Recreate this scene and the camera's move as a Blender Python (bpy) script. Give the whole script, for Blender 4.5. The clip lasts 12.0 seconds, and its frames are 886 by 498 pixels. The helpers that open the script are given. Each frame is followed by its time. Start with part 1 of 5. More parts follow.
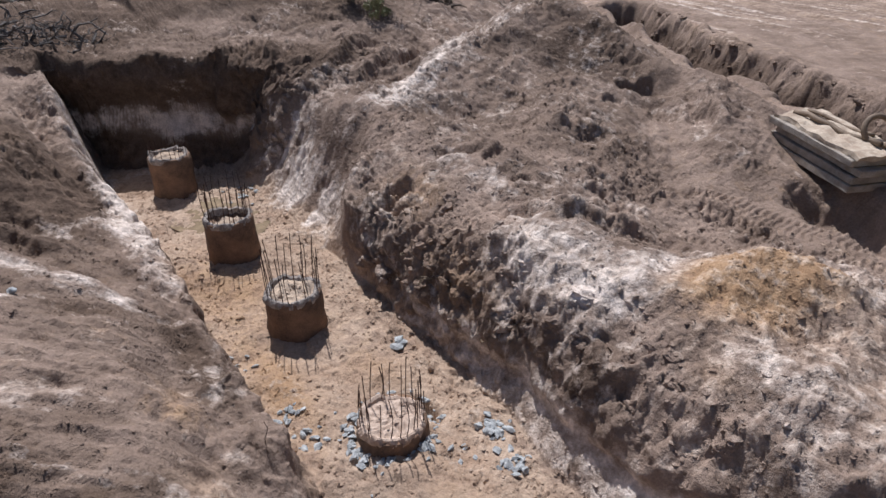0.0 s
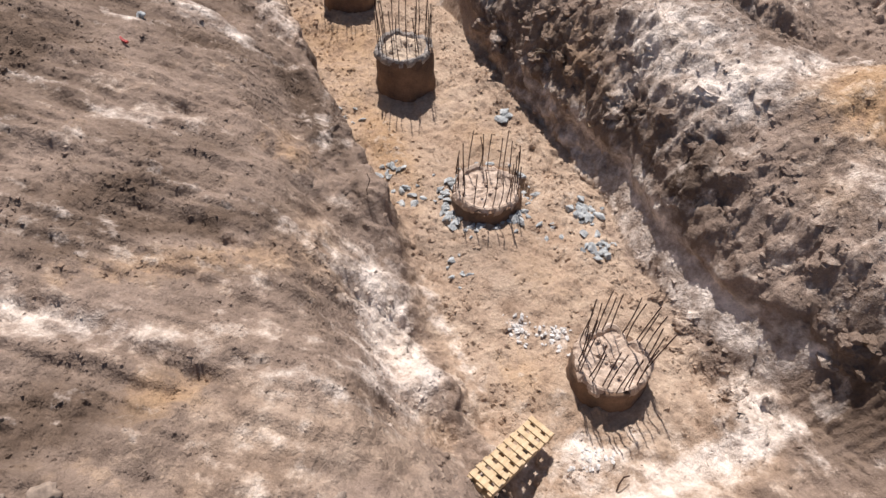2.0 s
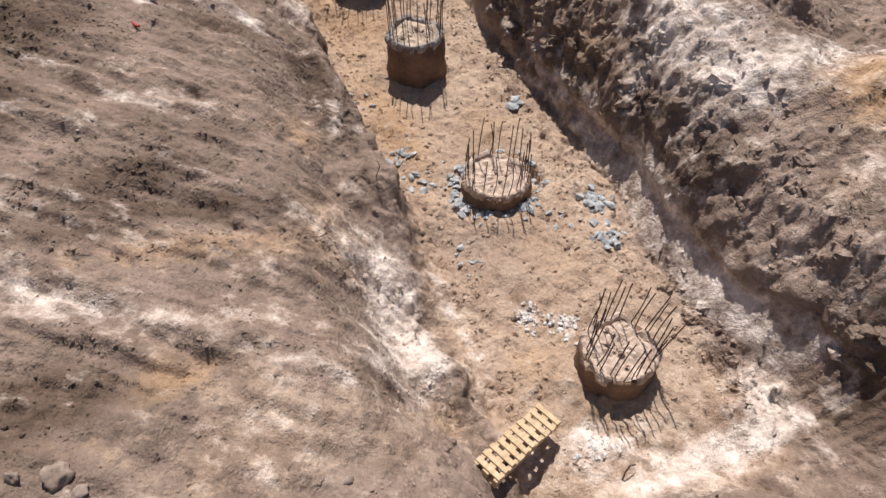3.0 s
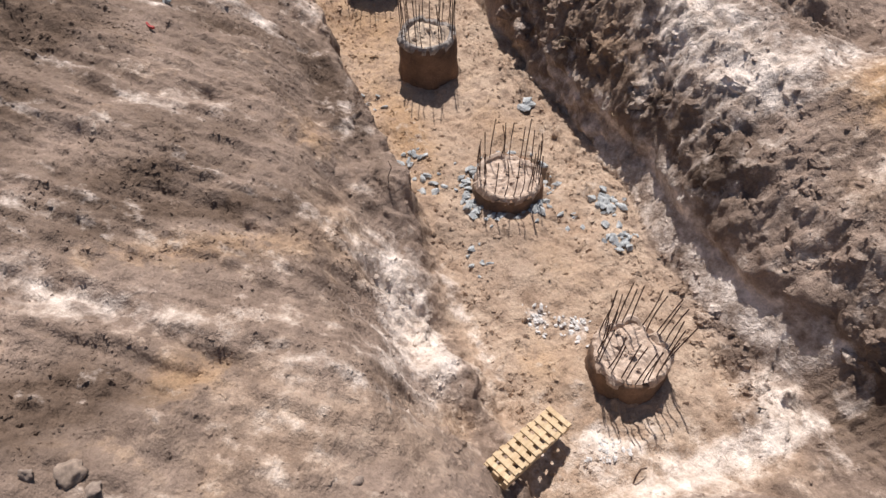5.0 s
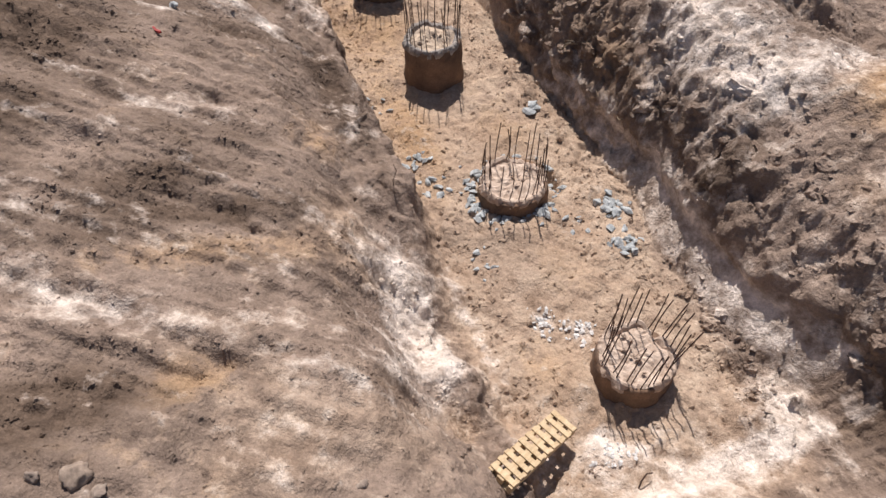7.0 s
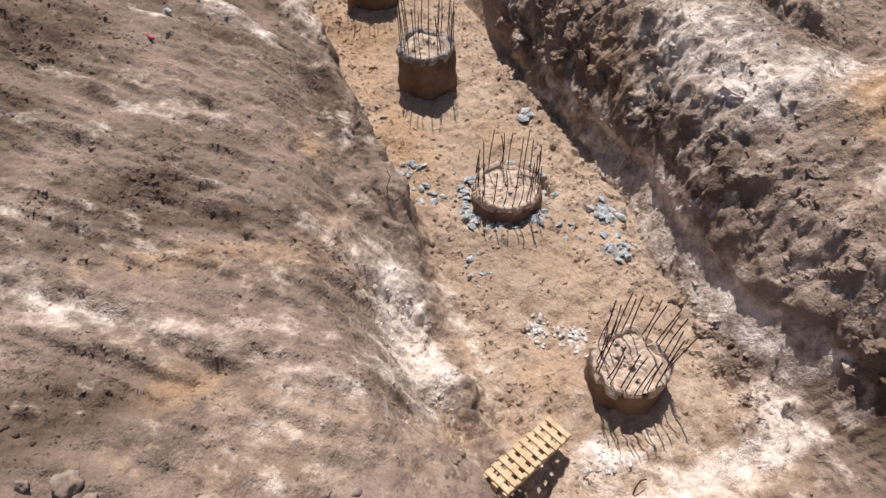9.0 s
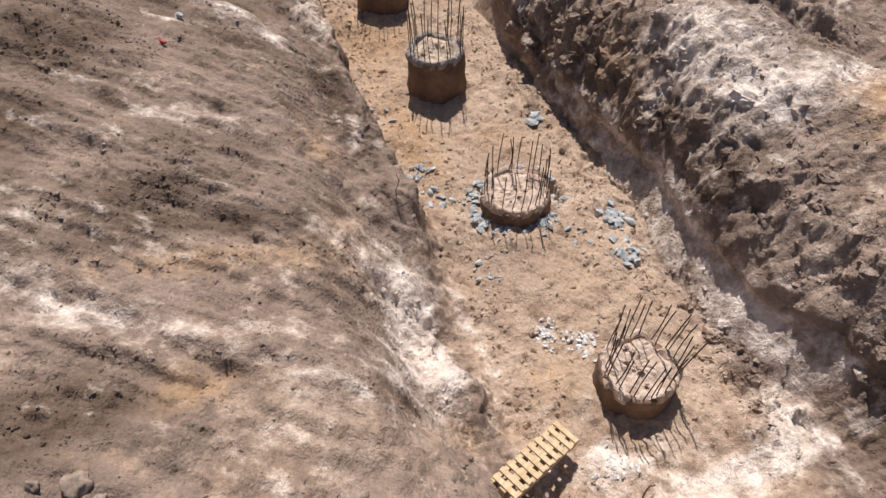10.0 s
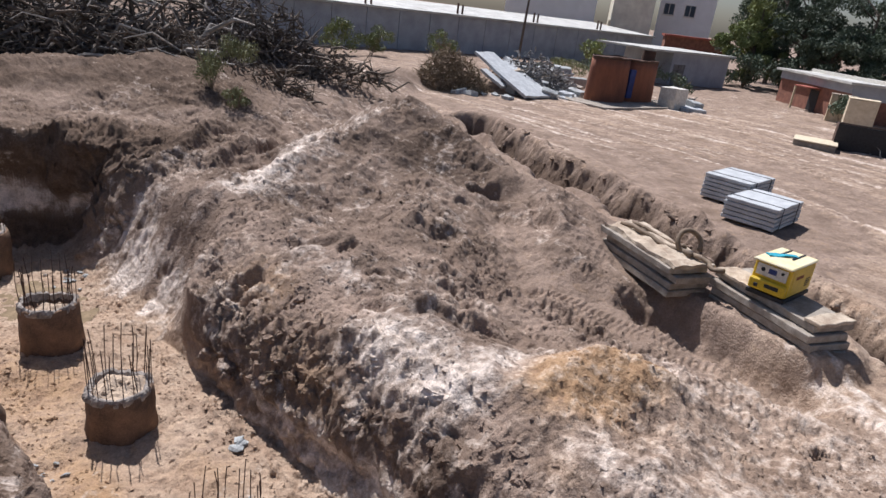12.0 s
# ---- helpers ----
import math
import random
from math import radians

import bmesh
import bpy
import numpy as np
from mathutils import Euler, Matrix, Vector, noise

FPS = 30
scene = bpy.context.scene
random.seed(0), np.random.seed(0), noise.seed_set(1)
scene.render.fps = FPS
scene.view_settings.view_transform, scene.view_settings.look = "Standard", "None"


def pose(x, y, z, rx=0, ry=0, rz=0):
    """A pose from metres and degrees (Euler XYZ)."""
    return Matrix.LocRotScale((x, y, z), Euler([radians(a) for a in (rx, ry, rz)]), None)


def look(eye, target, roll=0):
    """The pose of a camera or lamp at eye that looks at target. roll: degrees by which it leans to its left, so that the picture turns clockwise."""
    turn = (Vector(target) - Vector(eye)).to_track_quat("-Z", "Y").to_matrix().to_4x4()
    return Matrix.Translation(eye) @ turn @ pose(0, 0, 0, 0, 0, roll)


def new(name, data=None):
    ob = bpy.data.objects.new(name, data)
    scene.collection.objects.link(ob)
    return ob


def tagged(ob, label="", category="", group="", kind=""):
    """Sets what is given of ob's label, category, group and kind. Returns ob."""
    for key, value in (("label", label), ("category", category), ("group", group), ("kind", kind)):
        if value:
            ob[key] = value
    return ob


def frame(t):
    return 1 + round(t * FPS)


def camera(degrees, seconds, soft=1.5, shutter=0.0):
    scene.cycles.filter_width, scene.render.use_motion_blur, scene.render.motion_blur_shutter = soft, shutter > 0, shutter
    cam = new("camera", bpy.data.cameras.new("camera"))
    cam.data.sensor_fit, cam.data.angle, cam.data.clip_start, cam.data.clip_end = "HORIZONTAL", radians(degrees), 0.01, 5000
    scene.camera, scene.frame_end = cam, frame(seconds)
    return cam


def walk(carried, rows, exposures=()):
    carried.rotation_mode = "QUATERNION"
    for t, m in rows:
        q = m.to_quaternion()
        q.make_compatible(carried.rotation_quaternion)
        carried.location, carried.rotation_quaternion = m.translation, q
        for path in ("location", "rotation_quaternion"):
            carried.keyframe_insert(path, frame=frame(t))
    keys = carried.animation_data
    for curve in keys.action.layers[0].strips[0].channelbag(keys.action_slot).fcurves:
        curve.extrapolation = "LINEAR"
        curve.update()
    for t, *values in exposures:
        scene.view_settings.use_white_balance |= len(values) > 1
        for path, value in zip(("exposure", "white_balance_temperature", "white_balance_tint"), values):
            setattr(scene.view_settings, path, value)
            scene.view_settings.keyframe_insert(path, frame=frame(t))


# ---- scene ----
cam = camera(69.0, 12.0)
PATH = [
    (0.0, (0.000, 0.000, 6.850), (-0.0436, 8.6603, 1.8502), -0.58),
    (0.2, (0.000, 0.000, 6.850), (-0.8100, 8.3509, 1.4089), -0.03),
    (0.5, (0.000, 0.000, 6.850), (-1.7452, 7.9667, 1.0634), -2.88),
    (1.0, (0.000, 0.000, 6.850), (-1.5913, 7.7884, 0.7830), -0.03),
    (1.5, (0.000, 0.000, 6.850), (-1.6020, 7.1705, 0.0663), -0.74),
    (2.0, (0.000, 0.000, 6.850), (-1.3496, 6.2862, -0.8091), -0.28),
    (2.5, (0.000, 0.000, 6.850), (-1.4755, 6.0668, -0.9613), -0.92),
    (3.0, (0.000, 0.000, 6.850), (-1.4549, 6.1059, -0.9347), -0.66),
    (5.0, (0.000, 0.000, 6.850), (-1.6247, 6.0822, -0.9196), -1.58),
    (5.5, (0.000, 0.000, 6.850), (-1.5720, 6.0493, -0.9561), -1.14),
    (6.0, (0.000, 0.000, 6.850), (-1.6250, 6.0863, -0.9164), -1.41),
    (6.5, (0.000, 0.000, 6.850), (-1.6003, 6.0812, -0.9255), -1.37),
    (7.0, (0.000, 0.000, 6.850), (-1.7081, 6.1042, -0.8844), -2.03),
    (9.0, (0.000, 0.000, 6.850), (-1.6332, 6.2018, -0.8227), -1.40),
    (9.5, (0.000, 0.000, 6.850), (-1.7356, 6.1616, -0.8326), -1.99),
    (10.0, (0.000, 0.000, 6.850), (-1.7714, 6.2115, -0.7841), -2.04),
    (10.5, (0.000, 0.000, 6.850), (-1.8811, 6.3703, -0.6253), -2.41),
    (11.0, (0.000, 0.000, 6.850), (-1.3644, 6.6472, -0.4953), 1.97),
    (11.3, (0.000, 0.000, 6.850), (-0.6593, 7.3290, 0.0787), 5.74),
    (11.5, (0.000, 0.000, 6.850), (0.0012, 8.0273, 0.8866), 7.36),
    (11.7, (0.000, 0.000, 6.850), (0.6447, 8.6907, 1.9454), 7.42),
    (12.0, (0.000, 0.000, 6.850), (2.1770, 9.0839, 3.2803), 7.14),
]
walk(cam, [(t, look(eye, target, roll)) for t, eye, target, roll in PATH],
     [(0.0, 0.09, 5650, 14), (0.4, 0.28, 5800, 14), (1.0, 0.43, 5950, 14), (1.5, 0.45, 6100, 14), (2.4, 0.30, 6120, 14), (10.8, 0.29, 6150, 14), (11.5, 0.25, 6200, 14), (12.0, 0.33, 5800, 14)])

# ---- light ----
SUN_EL, SUN_DIR = 57.0, (-0.28, 0.96)          # the sun stands ahead of the camera, a little to the left
world = bpy.data.worlds.new("sky")
scene.world = world
world.use_nodes = True
wn = world.node_tree.nodes
sky = wn.new("ShaderNodeTexSky")
sky.sky_type, sky.sun_disc = "NISHITA", False
sky.sun_elevation = radians(SUN_EL)
sky.sun_rotation = math.atan2(SUN_DIR[0], SUN_DIR[1])
sky.dust_density = 2.0
wn["Background"].inputs["Strength"].default_value = 0.06
world.node_tree.links.new(sky.outputs[0], wn["Background"].inputs["Color"])
sun = new("sun", bpy.data.lights.new("sun", "SUN"))
sun.data.energy, sun.data.angle, sun.data.color = 5.0, radians(0.5), (1.0, 0.94, 0.85)
c58 = math.cos(radians(SUN_EL))
s_len = math.hypot(*SUN_DIR)
sun_vec = Vector((SUN_DIR[0] / s_len * c58, SUN_DIR[1] / s_len * c58, math.sin(radians(SUN_EL))))
sun.matrix_world = look(sun_vec * 60, (0, 0, 0))
scene.view_settings.exposure = 0.0


# ---- materials ----
def material(name, base, rough=0.9, metal=0.0, spots=None, scale=8.0, amount=0.5, bump=0.3, bump_scale=40.0, island=0.0, stretch=(1, 1, 1)):
    """Two colours mixed by two scales of noise, with a fine relief."""
    m = bpy.data.materials.new(name)
    m.use_nodes = True
    nt = m.node_tree
    b = nt.nodes["Principled BSDF"]
    b.inputs["Roughness"].default_value, b.inputs["Metallic"].default_value = rough, metal
    b.inputs["Specular IOR Level"].default_value = 0.3
    co = nt.nodes.new("ShaderNodeTexCoord")
    mp = nt.nodes.new("ShaderNodeMapping")
    mp.inputs["Scale"].default_value = stretch
    nt.links.new(co.outputs["Object"], mp.inputs["Vector"])
    big, small = nt.nodes.new("ShaderNodeTexNoise"), nt.nodes.new("ShaderNodeTexNoise")
    for n, s, d in ((big, scale, 6.0), (small, bump_scale, 5.0)):
        n.inputs["Scale"].default_value, n.inputs["Detail"].default_value = s, d
        n.inputs["Roughness"].default_value = 0.65
        nt.links.new(mp.outputs[0], n.inputs["Vector"])
    ramp = nt.nodes.new("ShaderNodeValToRGB")
    ramp.color_ramp.elements[0].position, ramp.color_ramp.elements[1].position = 0.5 - 0.25 * amount, 0.5 + 0.3 * amount
    other = spots or tuple(0.6 * c for c in base)
    ramp.color_ramp.elements[0].color, ramp.color_ramp.elements[1].color = (*other, 1), (*base, 1)
    nt.links.new(big.outputs[0], ramp.inputs[0])
    mul = nt.nodes.new("ShaderNodeMix")
    mul.data_type, mul.blend_type = "RGBA", "MULTIPLY"
    mul.inputs[0].default_value = 0.6
    r2 = nt.nodes.new("ShaderNodeValToRGB")
    r2.color_ramp.elements[0].position, r2.color_ramp.elements[1].position = 0.3, 0.65
    r2.color_ramp.elements[0].color, r2.color_ramp.elements[1].color = (0.6, 0.6, 0.6, 1), (1.1, 1.1, 1.1, 1)
    nt.links.new(small.outputs[0], r2.inputs[0])
    nt.links.new(ramp.outputs[0], mul.inputs[6])
    nt.links.new(r2.outputs[0], mul.inputs[7])
    out = mul.outputs[2]
    if island:
        hsv = nt.nodes.new("ShaderNodeHueSaturation")
        oi = nt.nodes.new("ShaderNodeObjectInfo")
        geo = nt.nodes.new("ShaderNodeNewGeometry")
        add = nt.nodes.new("ShaderNodeMath")
        add.operation = "ADD"
        nt.links.new(oi.outputs["Random"], add.inputs[0])
        nt.links.new(geo.outputs["Random Per Island"], add.inputs[1])
        ra = nt.nodes.new("ShaderNodeMapRange")
        ra.inputs["From Max"].default_value = 2.0
        ra.inputs["To Min"].default_value, ra.inputs["To Max"].default_value = 1 - island, 1 + island
        nt.links.new(add.outputs[0], ra.inputs[0])
        nt.links.new(ra.outputs[0], hsv.inputs["Value"])
        nt.links.new(out, hsv.inputs["Color"])
        out = hsv.outputs[0]
    nt.links.new(out, b.inputs["Base Color"])
    bp = nt.nodes.new("ShaderNodeBump")
    bp.inputs["Strength"].default_value, bp.inputs["Distance"].default_value = bump, 0.02
    nt.links.new(small.outputs[0], bp.inputs["Height"])
    nt.links.new(bp.outputs[0], b.inputs["Normal"])
    return m


def soil_material():
    """Dug earth: brown soil with pale sand, orange sand, tan clay and dark topsoil, as the ground's deposits say; the
    dark one also paints shade.
    """
    m = bpy.data.materials.new("dug_earth")
    m.use_nodes = True
    nt = m.node_tree
    b = nt.nodes["Principled BSDF"]
    b.inputs["Roughness"].default_value = 0.95
    b.inputs["Specular IOR Level"].default_value = 0.15
    co = nt.nodes.new("ShaderNodeTexCoord")

    def tex(scale, detail=6.0, rough=0.65):
        n = nt.nodes.new("ShaderNodeTexNoise")
        n.inputs["Scale"].default_value, n.inputs["Detail"].default_value, n.inputs["Roughness"].default_value = scale, detail, rough
        nt.links.new(co.outputs["Object"], n.inputs["Vector"])
        return n.outputs[0]

    def ramp(src, lo, hi, c0, c1):
        r = nt.nodes.new("ShaderNodeValToRGB")
        r.color_ramp.elements[0].position, r.color_ramp.elements[1].position = lo, hi
        r.color_ramp.elements[0].color, r.color_ramp.elements[1].color = (*c0, 1), (*c1, 1)
        nt.links.new(src, r.inputs[0])
        return r.outputs[0]

    def mix(fac, a, c, mode="MIX"):
        x = nt.nodes.new("ShaderNodeMix")
        x.data_type, x.blend_type = "RGBA", mode
        if isinstance(fac, float):
            x.inputs[0].default_value = fac
        else:
            nt.links.new(fac, x.inputs[0])
        nt.links.new(a, x.inputs[6])
        nt.links.new(c, x.inputs[7])
        return x.outputs[2]

    def deposit_or_shade(name, grain):
        a = nt.nodes.new("ShaderNodeAttribute")
        a.attribute_name = name
        s = nt.nodes.new("ShaderNodeMath")
        s.operation = "ADD"
        nt.links.new(a.outputs["Fac"], s.inputs[0])
        nt.links.new(grain, s.inputs[1])
        r = nt.nodes.new("ShaderNodeMapRange")
        r.inputs["From Min"].default_value, r.inputs["From Max"].default_value = 0.70, 1.30
        nt.links.new(s.outputs[0], r.inputs[0])
        return r.outputs[0]

    def sharper(src, k):
        n = nt.nodes.new("ShaderNodeMath")
        n.operation = "MULTIPLY_ADD"
        n.inputs[1].default_value, n.inputs[2].default_value = k, 0.5 - 0.5 * k
        nt.links.new(src, n.inputs[0])
        return n.outputs[0]

    g1, g2, g3 = tex(0.9), sharper(tex(4.0, 8.0, 0.68), 1.7), tex(22.0, 4.0)
    col = mix(0.3, ramp(g1, 0.36, 0.64, (0.172, 0.122, 0.091), (0.355, 0.266, 0.208)), ramp(g2, 0.2, 0.8, (0.125, 0.088, 0.065), (0.382, 0.292, 0.230)))
    col = mix(deposit_or_shade("tan", g2), col, mix(0.5, ramp(g1, 0.36, 0.64, (0.32, 0.212, 0.138), (0.50, 0.385, 0.285)), ramp(g2, 0.15, 0.85, (0.25, 0.155, 0.092), (0.60, 0.485, 0.38))))
    col = mix(deposit_or_shade("orange", g2), col, ramp(g2, 0.2, 0.8, (0.31, 0.19, 0.105), (0.47, 0.32, 0.19)))
    col = mix(deposit_or_shade("dark", g2), col, ramp(g2, 0.2, 0.8, (0.078, 0.053, 0.038), (0.18, 0.127, 0.092)))
    col = mix(deposit_or_shade("pale", g2), col, ramp(g2, 0.15, 0.75, (0.42, 0.338, 0.272), (0.82, 0.715, 0.625)))
    col = mix(0.5, col, ramp(g3, 0.3, 0.66, (0.60, 0.58, 0.56), (1.22, 1.20, 1.18)), "MULTIPLY")
    col = mix(0.25, col, ramp(tex(75.0, 3.0), 0.34, 0.6, (0.5, 0.48, 0.46), (1.20, 1.20, 1.20)), "MULTIPLY")
    nt.links.new(col, b.inputs["Base Color"])
    bp = nt.nodes.new("ShaderNodeBump")
    bp.inputs["Strength"].default_value, bp.inputs["Distance"].default_value = 0.75, 0.065

    def crumbs(scale):
        vo = nt.nodes.new("ShaderNodeTexVoronoi")
        vo.inputs["Scale"].default_value = scale
        wa = nt.nodes.new("ShaderNodeMix")
        wa.data_type = "VECTOR"
        wa.inputs[0].default_value = 0.06
        nz = nt.nodes.new("ShaderNodeTexNoise")
        nz.inputs["Scale"].default_value = scale * 0.8
        nt.links.new(co.outputs["Object"], nz.inputs["Vector"])
        nt.links.new(co.outputs["Object"], wa.inputs[4])
        nt.links.new(nz.outputs["Color"], wa.inputs[5])
        nt.links.new(wa.outputs[1], vo.inputs["Vector"])
        return vo.outputs["Distance"]

    def blend(a, k, c):
        n = nt.nodes.new("ShaderNodeMath")
        n.operation = "MULTIPLY_ADD"
        n.inputs[1].default_value = k
        nt.links.new(a, n.inputs[0])
        nt.links.new(c, n.inputs[2])
        return n.outputs[0]
    hgt = blend(crumbs(13.0), -0.22, blend(crumbs(34.0), -0.18, tex(12.0, 8.0, 0.66)))
    nt.links.new(hgt, bp.inputs["Height"])
    nt.links.new(bp.outputs[0], b.inputs["Normal"])
    return m


SOIL = soil_material()
M = {
    "pile": material("rusty_brown_concrete", (0.275, 0.165, 0.100), 0.9, spots=(0.10, 0.068, 0.050), scale=2.5, amount=0.7),
    "rim": material("broken_grey_concrete", (0.43, 0.375, 0.325), 0.95, spots=(0.20, 0.175, 0.155), scale=9),
    "core": material("sandy_concrete_core", (0.56, 0.43, 0.31), 0.95, spots=(0.32, 0.25, 0.19), scale=6),
    "lid": material("dusty_yellow_lid", (0.78, 0.66, 0.33), 0.6, spots=(0.72, 0.64, 0.46), scale=5, bump=0.05),
    "core_pale": material("pale_broken_concrete", (0.60, 0.47, 0.37), 0.95, spots=(0.38, 0.28, 0.21), scale=7, bump=0.5),
    "rock": material("brown_rock", (0.34, 0.27, 0.21), 0.95, spots=(0.2, 0.15, 0.12), scale=8),
    "rock_pale": material("pale_brown_rock", (0.36, 0.275, 0.21), 0.95, spots=(0.22, 0.165, 0.125), scale=8),
    "rebar": material("rusty_steel", (0.135, 0.075, 0.05), 0.75, 0.35, spots=(0.06, 0.04, 0.035), scale=30),
    "rubble": material("grey_rubble", (0.46, 0.465, 0.45), 0.95, spots=(0.24, 0.25, 0.25), scale=12, island=0.3),
    "lime": material("whitish_broken_concrete", (0.68, 0.65, 0.61), 0.95, spots=(0.48, 0.45, 0.42), scale=12, island=0.2),
    "timber": material("yellow_timber", (0.60, 0.455, 0.285), 0.75, spots=(0.47, 0.335, 0.19), scale=5, island=0.12, stretch=(1, 6, 1)),
    "oldwood": material("weathered_timber", (0.42, 0.36, 0.28), 0.85, spots=(0.2, 0.16, 0.12), scale=6, island=0.25, stretch=(1, 1, 5)),
    "slab": material("grey_concrete", (0.42, 0.375, 0.32), 0.95, spots=(0.20, 0.165, 0.13), scale=3.5, amount=0.8, island=0.22, bump=0.6),
    "slab_top": material("sandy_concrete", (0.56, 0.47, 0.36), 0.95, spots=(0.34, 0.26, 0.19), scale=4),
    "white_slab": material("pale_new_concrete", (0.54, 0.555, 0.555), 0.85, spots=(0.40, 0.41, 0.42), scale=3, island=0.08),
    "dark_gap": material("dark_spacer_timber", (0.10, 0.09, 0.085), 0.9, scale=6),
    "yellow": material("yellow_paint", (0.72, 0.50, 0.02), 0.4, spots=(0.55, 0.36, 0.03), scale=3, amount=0.8, bump=0.05),
    "white": material("dusty_white_paint", (0.74, 0.71, 0.64), 0.6, spots=(0.56, 0.52, 0.45), scale=5, bump=0.05),
    "black": material("black_plastic", (0.03, 0.03, 0.033), 0.6, scale=8, bump=0.1),
    "cyan": material("cyan_cloth", (0.05, 0.42, 0.55), 0.7, scale=12, bump=0.4),
    "red": material("red_plastic", (0.45, 0.05, 0.04), 0.5, scale=12),
    "rust": material("rusted_tank_steel", (0.34, 0.13, 0.068), 0.85, 0.1, spots=(0.14, 0.06, 0.04), scale=0.9, amount=0.9, stretch=(1, 1, 0.35)),
    "rust_dark": material("dark_rusted_steel", (0.12, 0.07, 0.05), 0.85, 0.2, scale=3),
    "wall_grey": material("grey_concrete_wall", (0.46, 0.48, 0.51), 0.9, spots=(0.30, 0.31, 0.335), scale=0.6, amount=0.8),
    "sheet": material("pale_roof_sheet", (0.62, 0.61, 0.56), 0.6, spots=(0.42, 0.40, 0.36), scale=0.5),
    "render_white": material("white_render", (0.88, 0.88, 0.86), 0.85, spots=(0.78, 0.78, 0.76), scale=0.4),
    "render_cream": material("cream_render", (0.86, 0.82, 0.68), 0.85, spots=(0.62, 0.58, 0.48), scale=0.4),
    "brick": material("dull_red_brick", (0.30, 0.135, 0.09), 0.95, spots=(0.18, 0.085, 0.06), scale=2.0),
    "glass": material("window_glass", (0.07, 0.09, 0.12), 0.12, scale=0.5, bump=0.0),
    "roof_red": material("red_roof_sheet", (0.42, 0.13, 0.09), 0.7, scale=1.0),
    "leaf": material("green_leaves", (0.135, 0.165, 0.105), 0.6, spots=(0.085, 0.11, 0.065), scale=0.7, island=0.5, bump=0.0),
    "leaf_light": material("light_green_leaves", (0.26, 0.29, 0.10), 0.6, spots=(0.15, 0.17, 0.06), scale=1.5, island=0.45, bump=0.0),
    "weed": material("dusty_yellow_green_weed", (0.30, 0.31, 0.15), 0.7, spots=(0.20, 0.20, 0.10), scale=2.0, island=0.4, bump=0.0),
    "bark": material("grey_brown_bark", (0.17, 0.135, 0.105), 0.95, scale=6, island=0.4),
    "deadwood": material("bleached_dead_wood", (0.27, 0.235, 0.205), 0.9, spots=(0.075, 0.062, 0.054), scale=3, island=0.6),
    "pale_branch": material("bleached_branch", (0.52, 0.48, 0.42), 0.9, spots=(0.34, 0.30, 0.26), scale=3, island=0.4),
    "twig": material("dry_brown_twigs", (0.40, 0.31, 0.21), 0.9, spots=(0.20, 0.145, 0.09), scale=3, island=0.55),
    "junk": material("grey_scrap", (0.30, 0.29, 0.28), 0.8, spots=(0.12, 0.11, 0.1), scale=3, island=0.5),
    "board": material("pale_board", (0.62, 0.52, 0.37), 0.8, spots=(0.48, 0.38, 0.25), scale=3),
    "blue": material("faded_blue_paint", (0.05, 0.07, 0.22), 0.7, scale=2),
    "board_light": material("light_board", (0.70, 0.60, 0.44), 0.8, spots=(0.58, 0.48, 0.33), scale=3),
    "hose": material("mud_brown_hose", (0.26, 0.19, 0.13), 0.75, scale=6),
    "puddle": material("muddy_water", (0.33, 0.25, 0.16), 0.12, scale=3, bump=0.0),
}


# ---- building helpers ----
def part(name, bm, mat, parent=None, label="", smooth=False):
    me = bpy.data.meshes.new(name)
    bm.to_mesh(me)
    bm.free()
    me.materials.append(mat)
    if smooth:
        me.shade_smooth()
    ob = new(name, me)
    ob.parent = parent
    if label:
        ob["label"] = label
    return ob


def mesh_part(name, verts, faces, mat, parent=None, label=""):
    me = bpy.data.meshes.new(name)
    me.from_pydata(verts, [], faces)
    me.materials.append(mat)
    ob = new(name, me)
    ob.parent = parent
    if label:
        ob["label"] = label
    return ob


def thing(name, m, label, category, group="", kind=""):
    ob = new(name)
    ob.matrix_world = m
    ob.empty_display_size = 0.2
    return tagged(ob, label, category, group, kind)


def add_box(bm, x0, y0, z0, x1, y1, z1, m=None, bevel=0.0):
    r = bmesh.ops.create_cube(bm, size=1.0)
    vs = r["verts"]
    mt = Matrix.Translation(((x0 + x1) / 2, (y0 + y1) / 2, (z0 + z1) / 2)) @ Matrix.Diagonal((x1 - x0, y1 - y0, z1 - z0, 1))
    bmesh.ops.transform(bm, matrix=(m @ mt) if m else mt, verts=vs)
    if bevel:
        es = list({e for v in vs for e in v.link_edges})
        bmesh.ops.bevel(bm, geom=es, offset=bevel, segments=1, affect="EDGES")
    return bm


def box(x0, y0, z0, x1, y1, z1, m=None, bevel=0.0):
    return add_box(bmesh.new(), x0, y0, z0, x1, y1, z1, m, bevel)


def worn(bm, amount, size=4.0, cuts=2):
    """Cuts the edges up and knocks the corners about, as on broken or cast pieces."""
    if cuts:
        bmesh.ops.subdivide_edges(bm, edges=bm.edges[:], cuts=cuts, use_grid_fill=True)
    for v in bm.verts:
        v.co += noise.noise_vector(v.co * size) * amount
    return bm


